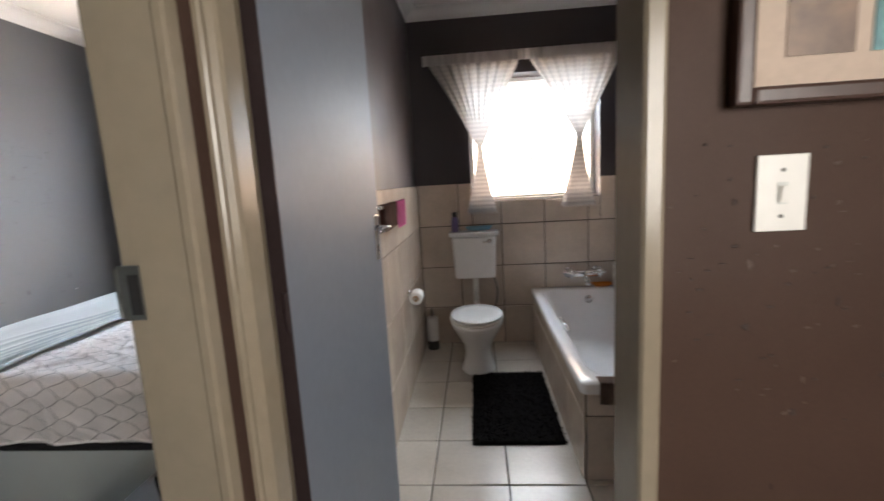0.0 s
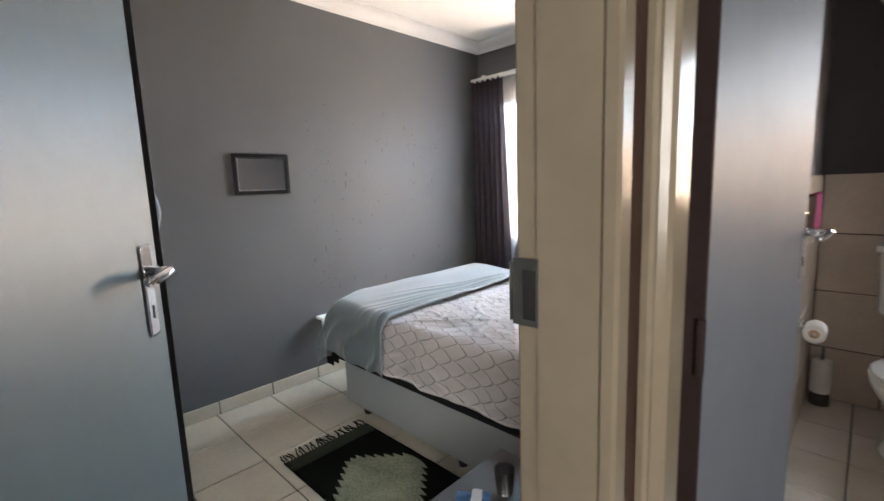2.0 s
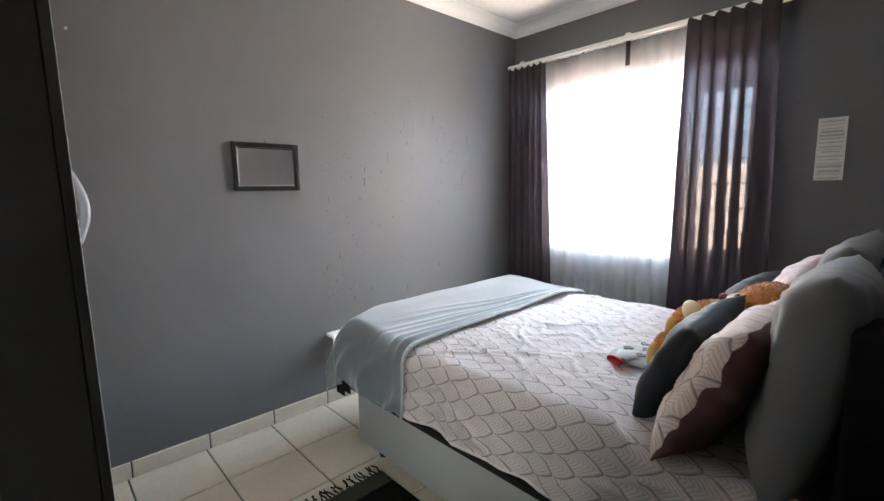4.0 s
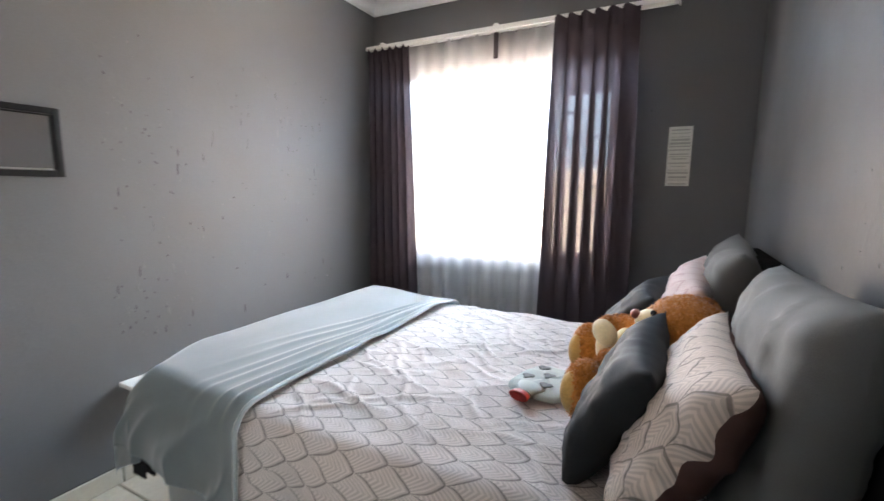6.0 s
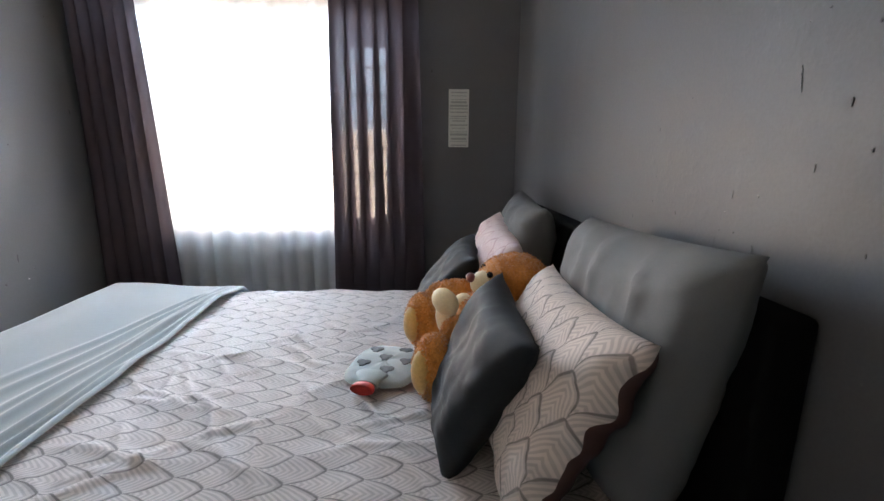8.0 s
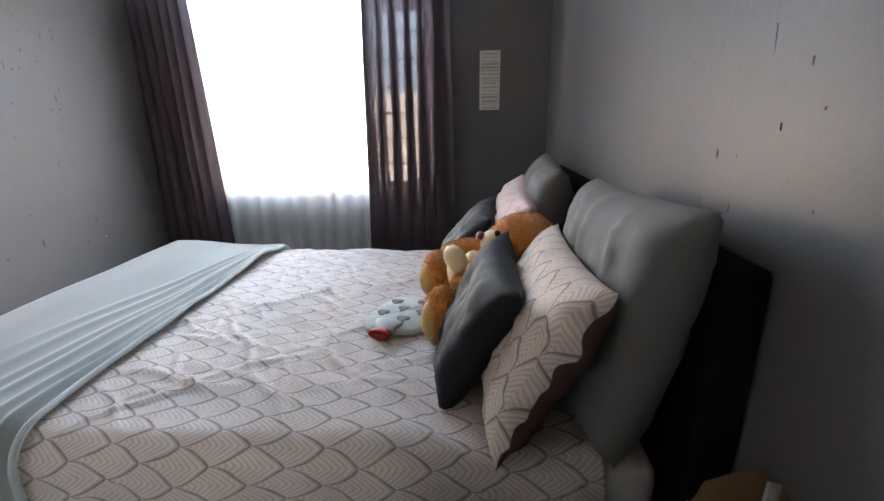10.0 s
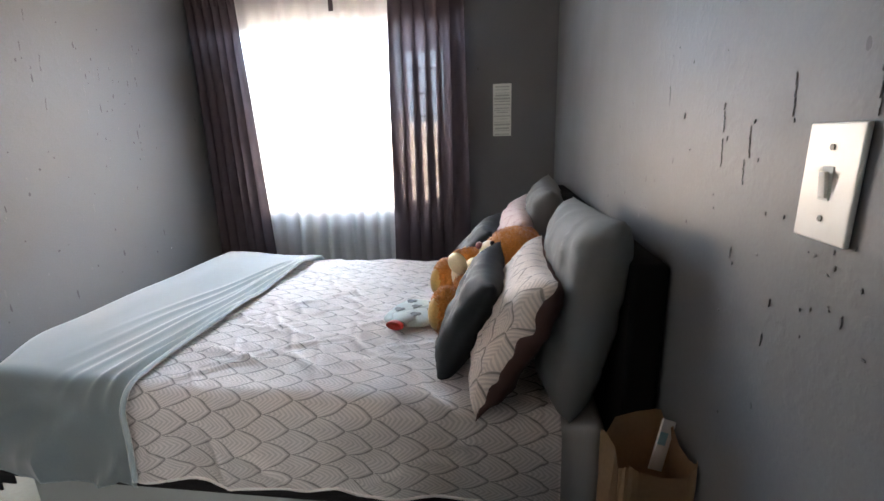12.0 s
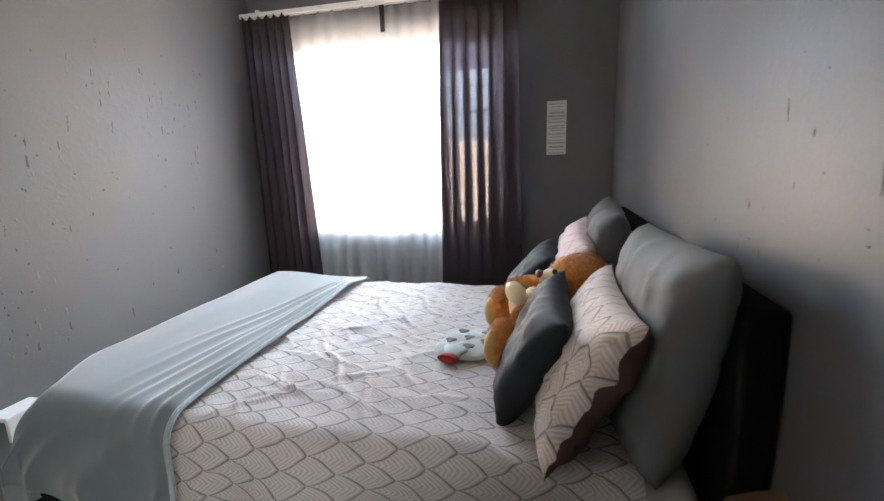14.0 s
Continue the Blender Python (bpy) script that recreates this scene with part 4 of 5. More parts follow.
cal = thing("wall_chart", (-0.339, NORTH - 0.004, 1.467), "narrow white printed card on the wall", "wall chart")
part("card", boxes(((-0.058, -0.008, -0.16), (0.058, 0.003, 0.16)), bevel=0.001), CARD, cal)
rng = random.Random(8)
z = 0.145
while z > -0.15:
    wdt = rng.choice((0.09, 0.10, 0.075))
    hgt = rng.choice((0.004, 0.007, 0.012))
    part("print_line", boxes(((-wdt / 2, -0.0095, z - hgt), (wdt / 2, -0.0085, z))), CARD_INK, cal)
    z -= hgt + rng.choice((0.007, 0.012, 0.016))


SCREW = plain("dull_dark_screw", (0.10, 0.095, 0.085), 0.5, 0.6)


def switch(at, turn, label):
    """Tall switch plate: bevelled cover, rocker, two screws. Local -y looks into the room."""
    s = thing("light_switch", at, label, "light switch", turn=turn)
    part("cover", boxes(((-0.040, -0.006, -0.063), (0.040, 0.0, 0.063)), bevel=0.0025, seg=3), WHITE_PLASTIC, s)
    part("surround", boxes(((-0.008, -0.0072, -0.018), (0.008, -0.0062, 0.018)), bevel=0.0004), CARD, s)
    r = part("rocker", boxes(((-0.0055, -0.0115, -0.014), (0.0055, -0.0074, 0.014)), bevel=0.0015), WHITE_PLASTIC, s)
    r.rotation_euler.x = radians(7)
    for dz in (-0.038, 0.038):
        part("screw", rods(((0, -0.0072, dz), (0, -0.0055, dz), 0.0033), seg=12), SCREW, s)
    return s


switch((-0.001, -0.052, 1.247), -90, "white plastic light switch on a tall plate")
switch((1.107, HALL_N - 0.001, 1.270), 0, "white plastic hall light switch on a tall plate")

shelf = thing("wall_shelf", (WEST + 0.002, 0.80, 0.395), "small white wall shelf behind the bed foot", "shelf")
part("board", boxes(((0.0, -0.24, 0.035), (0.09, -0.10, 0.053)), bevel=0.003), WHITE_PAINT, shelf)
part("apron", boxes(((0.07, -0.235, -0.05), (0.084, -0.105, 0.034)), bevel=0.003), WHITE_PAINT, shelf)


# ---- bedroom: wardrobe, nightstand, bag, rug ----
CLOUDY = plain("cloudy_grey_plastic", (0.30, 0.32, 0.35), 0.25)
ward = thing("wardrobe", (-1.52, -0.905, 0), "dark wardrobe with white doors beside the bedroom door", "wardrobe")
part("carcass", boxes(((-0.42, -0.33, 0.0), (0.42, 0.280, 2.3)), bevel=0.003), WARDROBE_DARK, ward)
for a, b in ((-0.42, -0.002), (0.002, 0.42)):
    bm = boxes(((a, 0.282, 0.05), (b, 0.300, 2.295)), bevel=0.002)
    bm.normal_update()
    for f in bm.faces:
        f.material_index = 0 if f.normal.y > 0.5 else 1
    leaf = part("door", bm, [WHITE_PAINT, WARDROBE_DARK], ward, "white wardrobe door")
    hx = 0.35 if a > -0.2 else -0.35
    bm = bmesh.new()
    pts = [Vector((hx, 0.298 + 0.019 * math.sin(math.pi * i / 10), 1.20 + 0.14 * i / 10)) for i in range(11)]
    tube(pts, 0.009, 10, bm)
    part("handle", bm, CLOUDY, leaf, "cloudy grey plastic bow handle", smooth=True)


NS = 0.42
ns = thing("nightstand", (-0.25, -0.03, 0), "low dark brown bedside table between door and bed", "bedside table")
part("top", boxes(((-0.25, -0.21, NS - 0.03), (0.24, 0.21, NS)), bevel=0.004), DARK_WOOD, ns)
for y in (-0.20, 0.182):
    part("side_panel", boxes(((-0.23, y, 0.0), (0.23, y + 0.018, NS - 0.031)), bevel=0.002), DARK_WOOD, ns)
part("back_panel", boxes(((0.215, -0.18, 0.0), (0.23, 0.18, NS - 0.031)), bevel=0.001), DARK_WOOD, ns)
dr_ = part("drawer", boxes(((-0.232, -0.178, NS - 0.18), (0.2, 0.178, NS - 0.036)), bevel=0.003), DARK_WOOD, ns)
part("knob", lathe([(0.006, 0), (0.006, 0.012), (0.014, 0.018), (0.012, 0.026)], 14), STEEL, dr_, m=pose(-0.232, 0, NS - 0.108, 0, -90, 0), smooth=True)
part("shelf", boxes(((-0.22, -0.181, 0.10), (0.214, 0.181, 0.118)), bevel=0.002), DARK_WOOD, ns)


def paper_bag():
    """An open, creased paper carrier: pinched sides, ragged rim, one wall standing higher."""
    bm = bmesh.new()
    rings = []
    n = 40
    for k in range(13):
        v = k / 12
        ring = []
        for i in range(n):
            ang = 2 * math.pi * i / n
            cx, cy = math.cos(ang), math.sin(ang)
            sx = math.copysign(abs(cx) ** 0.35, cx) * 0.072 * (1 + 0.04 * v)
            sy = math.copysign(abs(cy) ** 0.35, cy) * 0.062 * (1 - 0.10 * v)
            if abs(cy) < 0.5:
                sx *= 1 - 0.20 * v * (1 - abs(cy) * 2)
            rise = 0.316 + 0.040 * max(0.0, cy) ** 0.5 * max(0.0, 1 - abs(cx - 0.25) / 0.7) - 0.022 * max(0.0, -cy) * (0.5 + 0.5 * math.sin(cx * 5)) + (0.010 * math.sin(ang * 5) + 0.012 * wave(cx * 3, cy * 3, 2)) * v
            w_ = 0.006 * wave(cx * 3, cy * 3, v * 4) * (0.3 + v)
            ring.append(bm.verts.new((sx * (1 + w_ * 8), sy * (1 + w_ * 10), rise * v)))
        rings.append(ring)
    for a, b in zip(rings, rings[1:]):
        for i in range(n):
            bm.faces.new((a[i], a[(i + 1) % n], b[(i + 1) % n], b[i]))
    bm.faces.new(rings[0][::-1])
    bmesh.ops.solidify(bm, geom=bm.faces[:], thickness=0.002)
    return bm


bag = thing("paper_bag", (-0.078, 0.172, NS), "open crumpled brown paper bag on the bedside table", "paper bag", turn=8)
part("body", paper_bag(), PAPER, bag)
part("leaflet", boxes(((-0.017, -0.002, 0.0), (0.017, 0.002, 0.10)), bevel=0.001), TISSUE, bag, "folded white leaflet", m=pose(0.030, 0.020, 0.245, -12, 26, 14))
part("leaflet_print", boxes(((-0.016, -0.003, 0.05), (0.004, -0.0021, 0.075))), PALE_BLUE, bag, "pale blue printed patch", m=pose(0.030, 0.020, 0.245, -12, 26, 14))

# small things on the bedside table
g = thing("drinking_glass", (-0.36, 0.01, NS), "small clear drinking glass on the bedside table", "glass")
part("tumbler", lathe([(0.024, 0), (0.030, 0.075), (0.028, 0.075), (0.022, 0.006)], 24), GLASS, g, smooth=True)
pk = thing("blue_packet", (-0.40, -0.085, NS), "crumpled blue and white packet on the bedside table", "packet", turn=35)
part("wrapper", sheet(12, 10, lambda u, v: Vector(((u - 0.5) * 0.10, (v - 0.5) * 0.06, 0.012 + 0.010 * wave(u * 4, v * 4, 3))), 0.008), BLUE_PLASTIC, pk)
part("white_stripe", sheet(6, 8, lambda u, v: Vector(((u - 0.5) * 0.03 + 0.01, (v - 0.5) * 0.058, 0.022 + 0.010 * wave((u * 0.3 + 0.45) * 4, v * 4, 3))), 0.001), TISSUE, pk)
bw = thing("small_bowl", (-0.335, -0.13, NS), "small white bowl with brown contents", "bowl")
part("dish", lathe([(0.02, 0), (0.026, 0.004), (0.044, 0.026), (0.041, 0.026), (0.024, 0.008)], 24), CERAMIC, bw, smooth=True)
part("contents", lathe([(0.026, 0.009), (0.036, 0.018), (0.02, 0.024)], 18), PAPER, bw, "brown contents", smooth=True)

rug = thing("rug", (-1.30, 0.14, 0.0), "dark woven rug with a pale stepped medallion and fringe", "rug")


def rug_piece(x0, x1, y0, y1, z):
    return sheet(30, 24, lambda u, v: Vector((x0 + (x1 - x0) * u, y0 + (y1 - y0) * v, z + 0.002 * wave(u * 8, v * 8))), -0.006)


part("field", rug_piece(-0.30, 0.72, -0.24, 0.25, 0.010), RUG_DARK, rug)
part("border", rug_piece(-0.295, -0.205, -0.236, 0.246, 0.0135), RUG_GREEN, rug, "green-grey woven border")
bm = bmesh.new()
for i in range(-6, 7):
    lo, hi = [(0.225 * (1 - abs(i + d) / 7.0) + 0.012) for d in (-0.5, 0.5)]
    tip = max(lo, hi) + 0.030
    y0, y1 = i * 0.033 - 0.0165, i * 0.033 + 0.0165
    bm.faces.new([bm.verts.new((0.16 + x, y, 0.0135)) for x, y in ((-lo, y0), (lo, y0), (tip, (y0 + y1) / 2), (hi, y1), (-hi, y1), (-tip, (y0 + y1) / 2))])
bmesh.ops.remove_doubles(bm, verts=bm.verts[:], dist=0.0005)
bmesh.ops.solidify(bm, geom=bm.faces[:], thickness=0.003)
part("medallion", bm, RUG_PALE, rug, "pale stepped medallion")
rng = random.Random(2)
for i in range(26):
    y = -0.235 + i * 0.019
    bm = bmesh.new()
    p = Vector((-0.30, y, 0.008))
    for k in range(4):
        q = p + Vector((-0.016, rng.uniform(-0.009, 0.009), rng.uniform(-0.002, 0.004)))
        q.z = max(0.004, q.z)
        rod(bm, p, q, 0.0035, 0.003, 6)
        p = q
    part("tassel", bm, RUG_DARK, rug)


# ---- bathroom ----
toilet = thing("toilet", (0.575, 1.80, 0), "white ceramic toilet with a low cistern and closed lid", "toilet")


def bowl():
    """Oval bowl: foot, waist, flare, rim; longer than wide."""
    bm = bmesh.new()
    prof = [(0.118, 0.155, 0.0, 0.06), (0.122, 0.160, 0.012, 0.06), (0.104, 0.140, 0.05, 0.06), (0.092, 0.125, 0.13, 0.05), (0.10, 0.135, 0.20, 0.03), (0.135, 0.18, 0.28, 0.0), (0.168, 0.222, 0.345, -0.02), (0.178, 0.236, 0.378, -0.03), (0.178, 0.238, 0.395, -0.03)]
    rings = []
    for rx, ry, z, dy in prof:
        rings.append([bm.verts.new((rx * math.cos(a), dy + ry * math.sin(a) * (1.0 if math.sin(a) < 0 else 0.86), z)) for a in [2 * math.pi * i / 36 for i in range(36)]])
    for a, b in zip(rings, rings[1:]):
        for i in range(36):
            bm.faces.new((a[i], a[(i + 1) % 36], b[(i + 1) % 36], b[i]))
    bm.faces.new(rings[0][::-1])
    bm.faces.new(rings[-1])
    return bm


def seat_ring(rx, ry, z0, z1, dy, dome=0.0):
    bm = bmesh.new()
    rings = []
    for k, (s, z) in enumerate(((0.97, z0), (1.0, z0 + 0.006), (1.0, z1 - 0.006), (0.96, z1), (0.6, z1 + dome * 0.7), (0.15, z1 + dome))):
        rings.append([bm.verts.new((rx * s * math.cos(a), dy + ry * s * math.sin(a) * (1.0 if math.sin(a) < 0 else 0.86), z)) for a in [2 * math.pi * i / 36 for i in range(36)]])
    for a, b in zip(rings, rings[1:]):
        for i in range(36):
            bm.faces.new((a[i], a[(i + 1) % 36], b[(i + 1) % 36], b[i]))
    bm.faces.new(rings[0][::-1])
    bm.faces.new(rings[-1])
    return bm


part("bowl", bowl(), CERAMIC, toilet, smooth=True)
part("seat", seat_ring(0.182, 0.242, 0.397, 0.415, -0.03), WHITE_PLASTIC, toilet, smooth=True)
part("lid", seat_ring(0.178, 0.238, 0.417, 0.436, -0.03, 0.006), CERAMIC, toilet, "closed white lid", smooth=True)
part("outlet", rods(((0.0, 0.18, 0.16), (0.0, 0.52, 0.14), 0.052), seg=20), CERAMIC, toilet, smooth=True)
part("flush_pipe", rods(((0.0, 0.20, 0.34), (0.0, 0.46, 0.37), 0.022), ((0.0, 0.455, 0.36), (0.0, 0.455, 0.60), 0.022)), WHITE_PLASTIC, toilet, smooth=True)
cis = part("cistern", prism([(-0.155, 0.40), (0.155, 0.40), (0.165, 0.54), (-0.165, 0.54)], 0.57, 0.905), CERAMIC, toilet, "white cistern on the wall")
for v in cis.data.vertices:
    if v.co.z > 0.8:
        v.co.x *= 1.10
        v.co.y -= 0.02 if v.co.y < 0.5 else 0
bev = cis.modifiers.new("round", "BEVEL")
bev.width, bev.segments = 0.022, 4
part("cistern_lid", boxes(((-0.190, 0.365, 0.903), (0.190, 0.545, 0.935)), bevel=0.010, seg=3), CERAMIC, toilet)
part("flush_lever", rods(((0.115, 0.362, 0.865), (0.115, 0.385, 0.865), 0.016), ((0.115, 0.360, 0.865), (0.07, 0.352, 0.858), 0.006)), CHROME, toilet, "chrome flush lever", smooth=True)
bm = bmesh.new()
pts = [Vector((0.14 + 0.03 * math.sin(i * 0.5), 0.50, 0.58 - i * 0.045)) for i in range(8)]
tube(pts, 0.007, 8, bm)
part("supply_hose", bm, STEEL, toilet, smooth=True)

bath = thing("bathtub", (1.01, 0.64, 0), "white bath with a tiled side panel", "bathtub")
BW, BL, BZ = BATH_E - 1.01 - 0.002, 1.695, 0.452


def tub():
    """Rim and hollow: rings of a rounded rectangle going over the rim and down to the floor of the bath."""
    bm = bmesh.new()
    cx, cy = BW / 2, BL / 2
    rings = []
    for hw, hl, r, z in ((cx, cy, 0.03, BZ - 0.045), (cx, cy, 0.03, BZ - 0.006), (cx - 0.006, cy - 0.006, 0.03, BZ), (cx - 0.062, cy - 0.085, 0.10, BZ - 0.001), (cx - 0.072, cy - 0.10, 0.11, BZ - 0.012), (cx - 0.10, cy - 0.15, 0.12, BZ - 0.20), (cx - 0.13, cy - 0.22, 0.13, BZ - 0.32), (cx - 0.20, cy - 0.32, 0.10, BZ - 0.345)):
        ring = []
        for q, (sx, sy) in enumerate(((1, 1), (-1, 1), (-1, -1), (1, -1))):
            for i in range(7):
                a = math.pi / 2 * q + math.pi / 2 * i / 6
                ring.append(bm.verts.new((cx + sx * (hw - r) + r * math.cos(a), cy + sy * (hl - r) + r * math.sin(a), z)))
        rings.append(ring)
    n = len(rings[0])
    for a, b in zip(rings, rings[1:]):
        for i in range(n):
            bm.faces.new((a[i], a[(i + 1) % n], b[(i + 1) % n], b[i]))
    bm.faces.new(rings[-1])
    return bm


part("tub", tub(), ENAMEL, bath, "glossy white tub", smooth=True)
part("panel_core", boxes(((0.022, 0.022, 0), (0.06, BL, BZ - 0.05)), ((0.06, 0.022, 0), (BW, 0.06, BZ - 0.05))), GROUT, bath, "tiled side panel")
part("overflow", rods(((0.42, BL - 0.135, 0.375), (0.42, BL - 0.115, 0.378), 0.028)), CHROME, bath, smooth=True)
part("waste", rods(((0.36, 0.62, BZ - 0.345), (0.36, 0.62, BZ - 0.339), 0.032)), STEEL, bath, smooth=True)
bm = bmesh.new()
for y in (0.85, 1.05):
    rod(bm, (0.085, y, BZ - 0.06), (0.115, y, BZ - 0.055), 0.008)
rod(bm, (0.115, 0.84, BZ - 0.055), (0.115, 1.06, BZ - 0.055), 0.010)
part("grab_handle", bm, CHROME, bath, smooth=True)

tap = thing("bath_mixer", (1.415, 2.345, 0.565), "chrome wall-mounted bath mixer with two cross taps", "tap")
part("body", rods(((-0.085, -0.055, 0), (0.085, -0.055, 0), 0.021)), CHROME, tap, smooth=True)
for x in (-0.08, 0.08):
    part("inlet", rods(((x, 0.0, 0), (x, -0.055, 0), 0.022), ((x, -0.004, 0), (x, -0.012, 0), 0.034)), CHROME, tap, smooth=True)
    bm = bmesh.new()
    rod(bm, (x, -0.06, 0.0), (x, -0.105, 0.015), 0.016, 0.022)
    for a in range(4):
        d = Vector((math.cos(a * math.pi / 2), 0, math.sin(a * math.pi / 2))) * 0.034
        rod(bm, Vector((x, -0.10, 0.012)), Vector((x, -0.10, 0.012)) + d, 0.008, 0.006, 8)
    part("tap_head", bm, CHROME, tap, smooth=True)
part("spout", rods(((0, -0.055, 0), (0, -0.15, -0.03), 0.014), ((0, -0.15, -0.028), (0, -0.152, -0.055), 0.013)), CHROME, tap, smooth=True)

tap.scale = (1.3, 1.2, 1.3)
soap = thing("soap_dish", (1.545, 2.27, BZ), "orange plastic soap dish on the bath rim", "soap dish")
part("dish", sheet(16, 10, lambda u, v: Vector(((u - 0.5) * 0.15, (v - 0.5) * 0.06, 0.006 + 0.03 * (max(abs(2 * u - 1), abs(2 * v - 1)) ** 4))), 0.005), ORANGE, soap)
sb = thing("shampoo_bottle", (1.66, 2.27, BZ), "tall white shampoo bottle on the bath rim", "bottle")
part("bottle", lathe([(0.026, 0), (0.030, 0.006), (0.030, 0.17), (0.024, 0.19), (0.012, 0.2)], 20), WHITE_PLASTIC, sb, smooth=True)
part("cap", lathe([(0.013, 0.2), (0.016, 0.202), (0.016, 0.235), (0.012, 0.238)], 16), BLACK, sb, "dark cap", smooth=True)
fc = part("washcloth", sheet(20, 26, lambda u, v: Vector((1.085 + u * 0.15, 0.640 + (0.0 if v < 0.6 else (v - 0.6) * 0.16) - 0.006 + 0.004 * wave(u * 6, v * 5), BZ + 0.008 - max(0.0, 0.6 - v) * 0.16 + 0.003 * wave(u * 7, v * 7))), 0.004), cloth("brown_washcloth", (0.20, 0.14, 0.11)))
tagged(fc, "brown washcloth hung over the end of the bath", "cloth")


def tufted(x0, x1, y0, y1, z, seed):
    bm = sheet(60, 90, lambda u, v: Vector((x0 + (x1 - x0) * u + 0.006 * wave(v * 30, seed) * (1 if u in (0, 1) else 0), y0 + (y1 - y0) * v + 0.006 * wave(u * 30, seed) * (1 if v in (0, 1) else 0), z * (0.8 + 0.25 * wave(u * 60, v * 90, seed)) * (0.35 if u in (0, 1) or v in (0, 1) else 1))))
    rng = random.Random(seed)
    for _ in range(5200):
        x, y = rng.uniform(x0 - 0.004, x1 + 0.004), rng.uniform(y0 - 0.004, y1 + 0.004)
        a = rng.random() * 6.28
        o = Vector((x, y, z * 0.6))
        s = Vector((math.cos(a), math.sin(a), 0)) * 0.004
        tip = o + Vector((rng.uniform(-0.010, 0.010), rng.uniform(-0.010, 0.010), rng.uniform(0.008, 0.014)))
        bm.faces.new((bm.verts.new(o - s), bm.verts.new(o + s), bm.verts.new(tip)))
    low = [bm.verts.new(p) for p in ((x0, y0, 0.001), (x1, y0, 0.001), (x1, y1, 0.001), (x0, y1, 0.001))]
    bm.faces.new(low)
    return bm


tagged(part("bath_mat", tufted(0.535, 1.0, 0.915, 1.735, 0.018, 6), MAT_BLACK), "black shaggy bath mat beside the bath", "bath mat")

holder = thing("toilet_roll_holder", (0.152, 1.50, 0.63), "chrome roll holder with a white toilet roll", "toilet roll holder")
part("rose", rods(((0, 0.07, 0.0), (0.012, 0.07, 0.0), 0.026)), CHROME, holder, smooth=True)
part("arm", rods(((0.01, 0.07, 0), (0.062, 0.07, 0), 0.007), ((0.062, 0.075, 0), (0.062, -0.075, 0), 0.007)), CHROME, holder, smooth=True)
roll = part("roll", lathe([(0.018, -0.05), (0.038, -0.05), (0.040, -0.047), (0.040, 0.047), (0.038, 0.05), (0.018, 0.05)], 28), TISSUE, holder, "white toilet roll", m=pose(0.062, -0.005, 0, 90, 0, 0), smooth=True)
part("core", rods(((0, 0, -0.0505), (0, 0, 0.0505), 0.019)), PAPER, roll)

brush = thing("toilet_brush", (0.215, 2.245, 0), "toilet brush in a white and dark holder", "toilet brush")
part("holder", lathe([(0.046, 0), (0.048, 0.004), (0.044, 0.07)], 24), DARK_WOOD, brush, smooth=True)
part("sleeve", lathe([(0.044, 0.072), (0.046, 0.075), (0.046, 0.255), (0.042, 0.262), (0.012, 0.264)], 24), TISSUE, brush, smooth=True)
part("stem", rods(((0, 0, 0.262), (0, 0, 0.34), 0.008), seg=10), STEEL, brush, smooth=True)

towel = thing("towel_rail", (0.152, 1.02, 1.225), "small chrome towel rail with brown and pink cloths", "towel rail")
part("bar", rods(((0.05, -0.30, 0), (0.05, 0.30, 0), 0.007), seg=10), CHROME, towel, smooth=True)
for y in (-0.29, 0.29):
    part("bracket", rods(((0, y, 0), (0.05, y, 0), 0.009), seg=10), CHROME, towel, smooth=True)


def hung(y0, y1, drop, seed):
    def place(u, v):
        s = v * 2 - 1
        k = abs(s)
        return Vector((0.05 + math.copysign(0.010 + 0.006 * wave(u * 6, k * 2, seed), s), y0 + (y1 - y0) * u + 0.006 * wave(k * 4, u * 3, seed), 0.012 - max(0, k - 0.1) * drop * (1.0 if s > 0 else 0.8) + 0.006 * wave(u * 5, seed)))
    return sheet(24, 30, place, 0.004)


part("brown_cloth", hung(-0.285, 0.02, 0.13, 3), BROWN_CLOTH, towel, "dark brown cloth", smooth=True)
part("pink_cloth", hung(0.03, 0.28, 0.15, 7), PINK, towel, "bright pink cloth", smooth=True)

pb = thing("purple_bottle", (0.435, 2.245, 0.936), "purple cleaner bottle standing on the cistern", "bottle")
part("bottle", lathe([(0.024, 0), (0.027, 0.005), (0.027, 0.09), (0.018, 0.115)], 20), PURPLE, pb, smooth=True)
part("cap", lathe([(0.018, 0.115), (0.019, 0.118), (0.019, 0.15), (0.015, 0.153)], 16), DARK_WOOD, pb, "dark cap", smooth=True)
tr = thing("blue_tray", (0.615, 2.24, 0.936), "pale blue plastic tray on the cistern", "tray")
part("tray", sheet(20, 12, lambda u, v: Vector(((u - 0.5) * 0.20, (v - 0.5) * 0.10, 0.006 + 0.03 * (max(abs(2 * u - 1), abs(2 * v - 1)) ** 6))), 0.004), PALE_BLUE, tr)

# tied net curtains under a gathered heading
pole = thing("curtain_wire", (0.99, 2.285, 2.205), "white curtain wire across the bathroom window", "curtain rail")
part("wire", rods(((-0.735, 0, 0), (0.735, 0, 0), 0.007), seg=10), WHITE_PAINT, pole, smooth=True)
for x in (-0.73, 0.73):
    part("bracket", boxes(((x - 0.012, 0.008, -0.012), (x + 0.012, 0.074, 0.012)), bevel=0.002), WHITE_PAINT, pole)


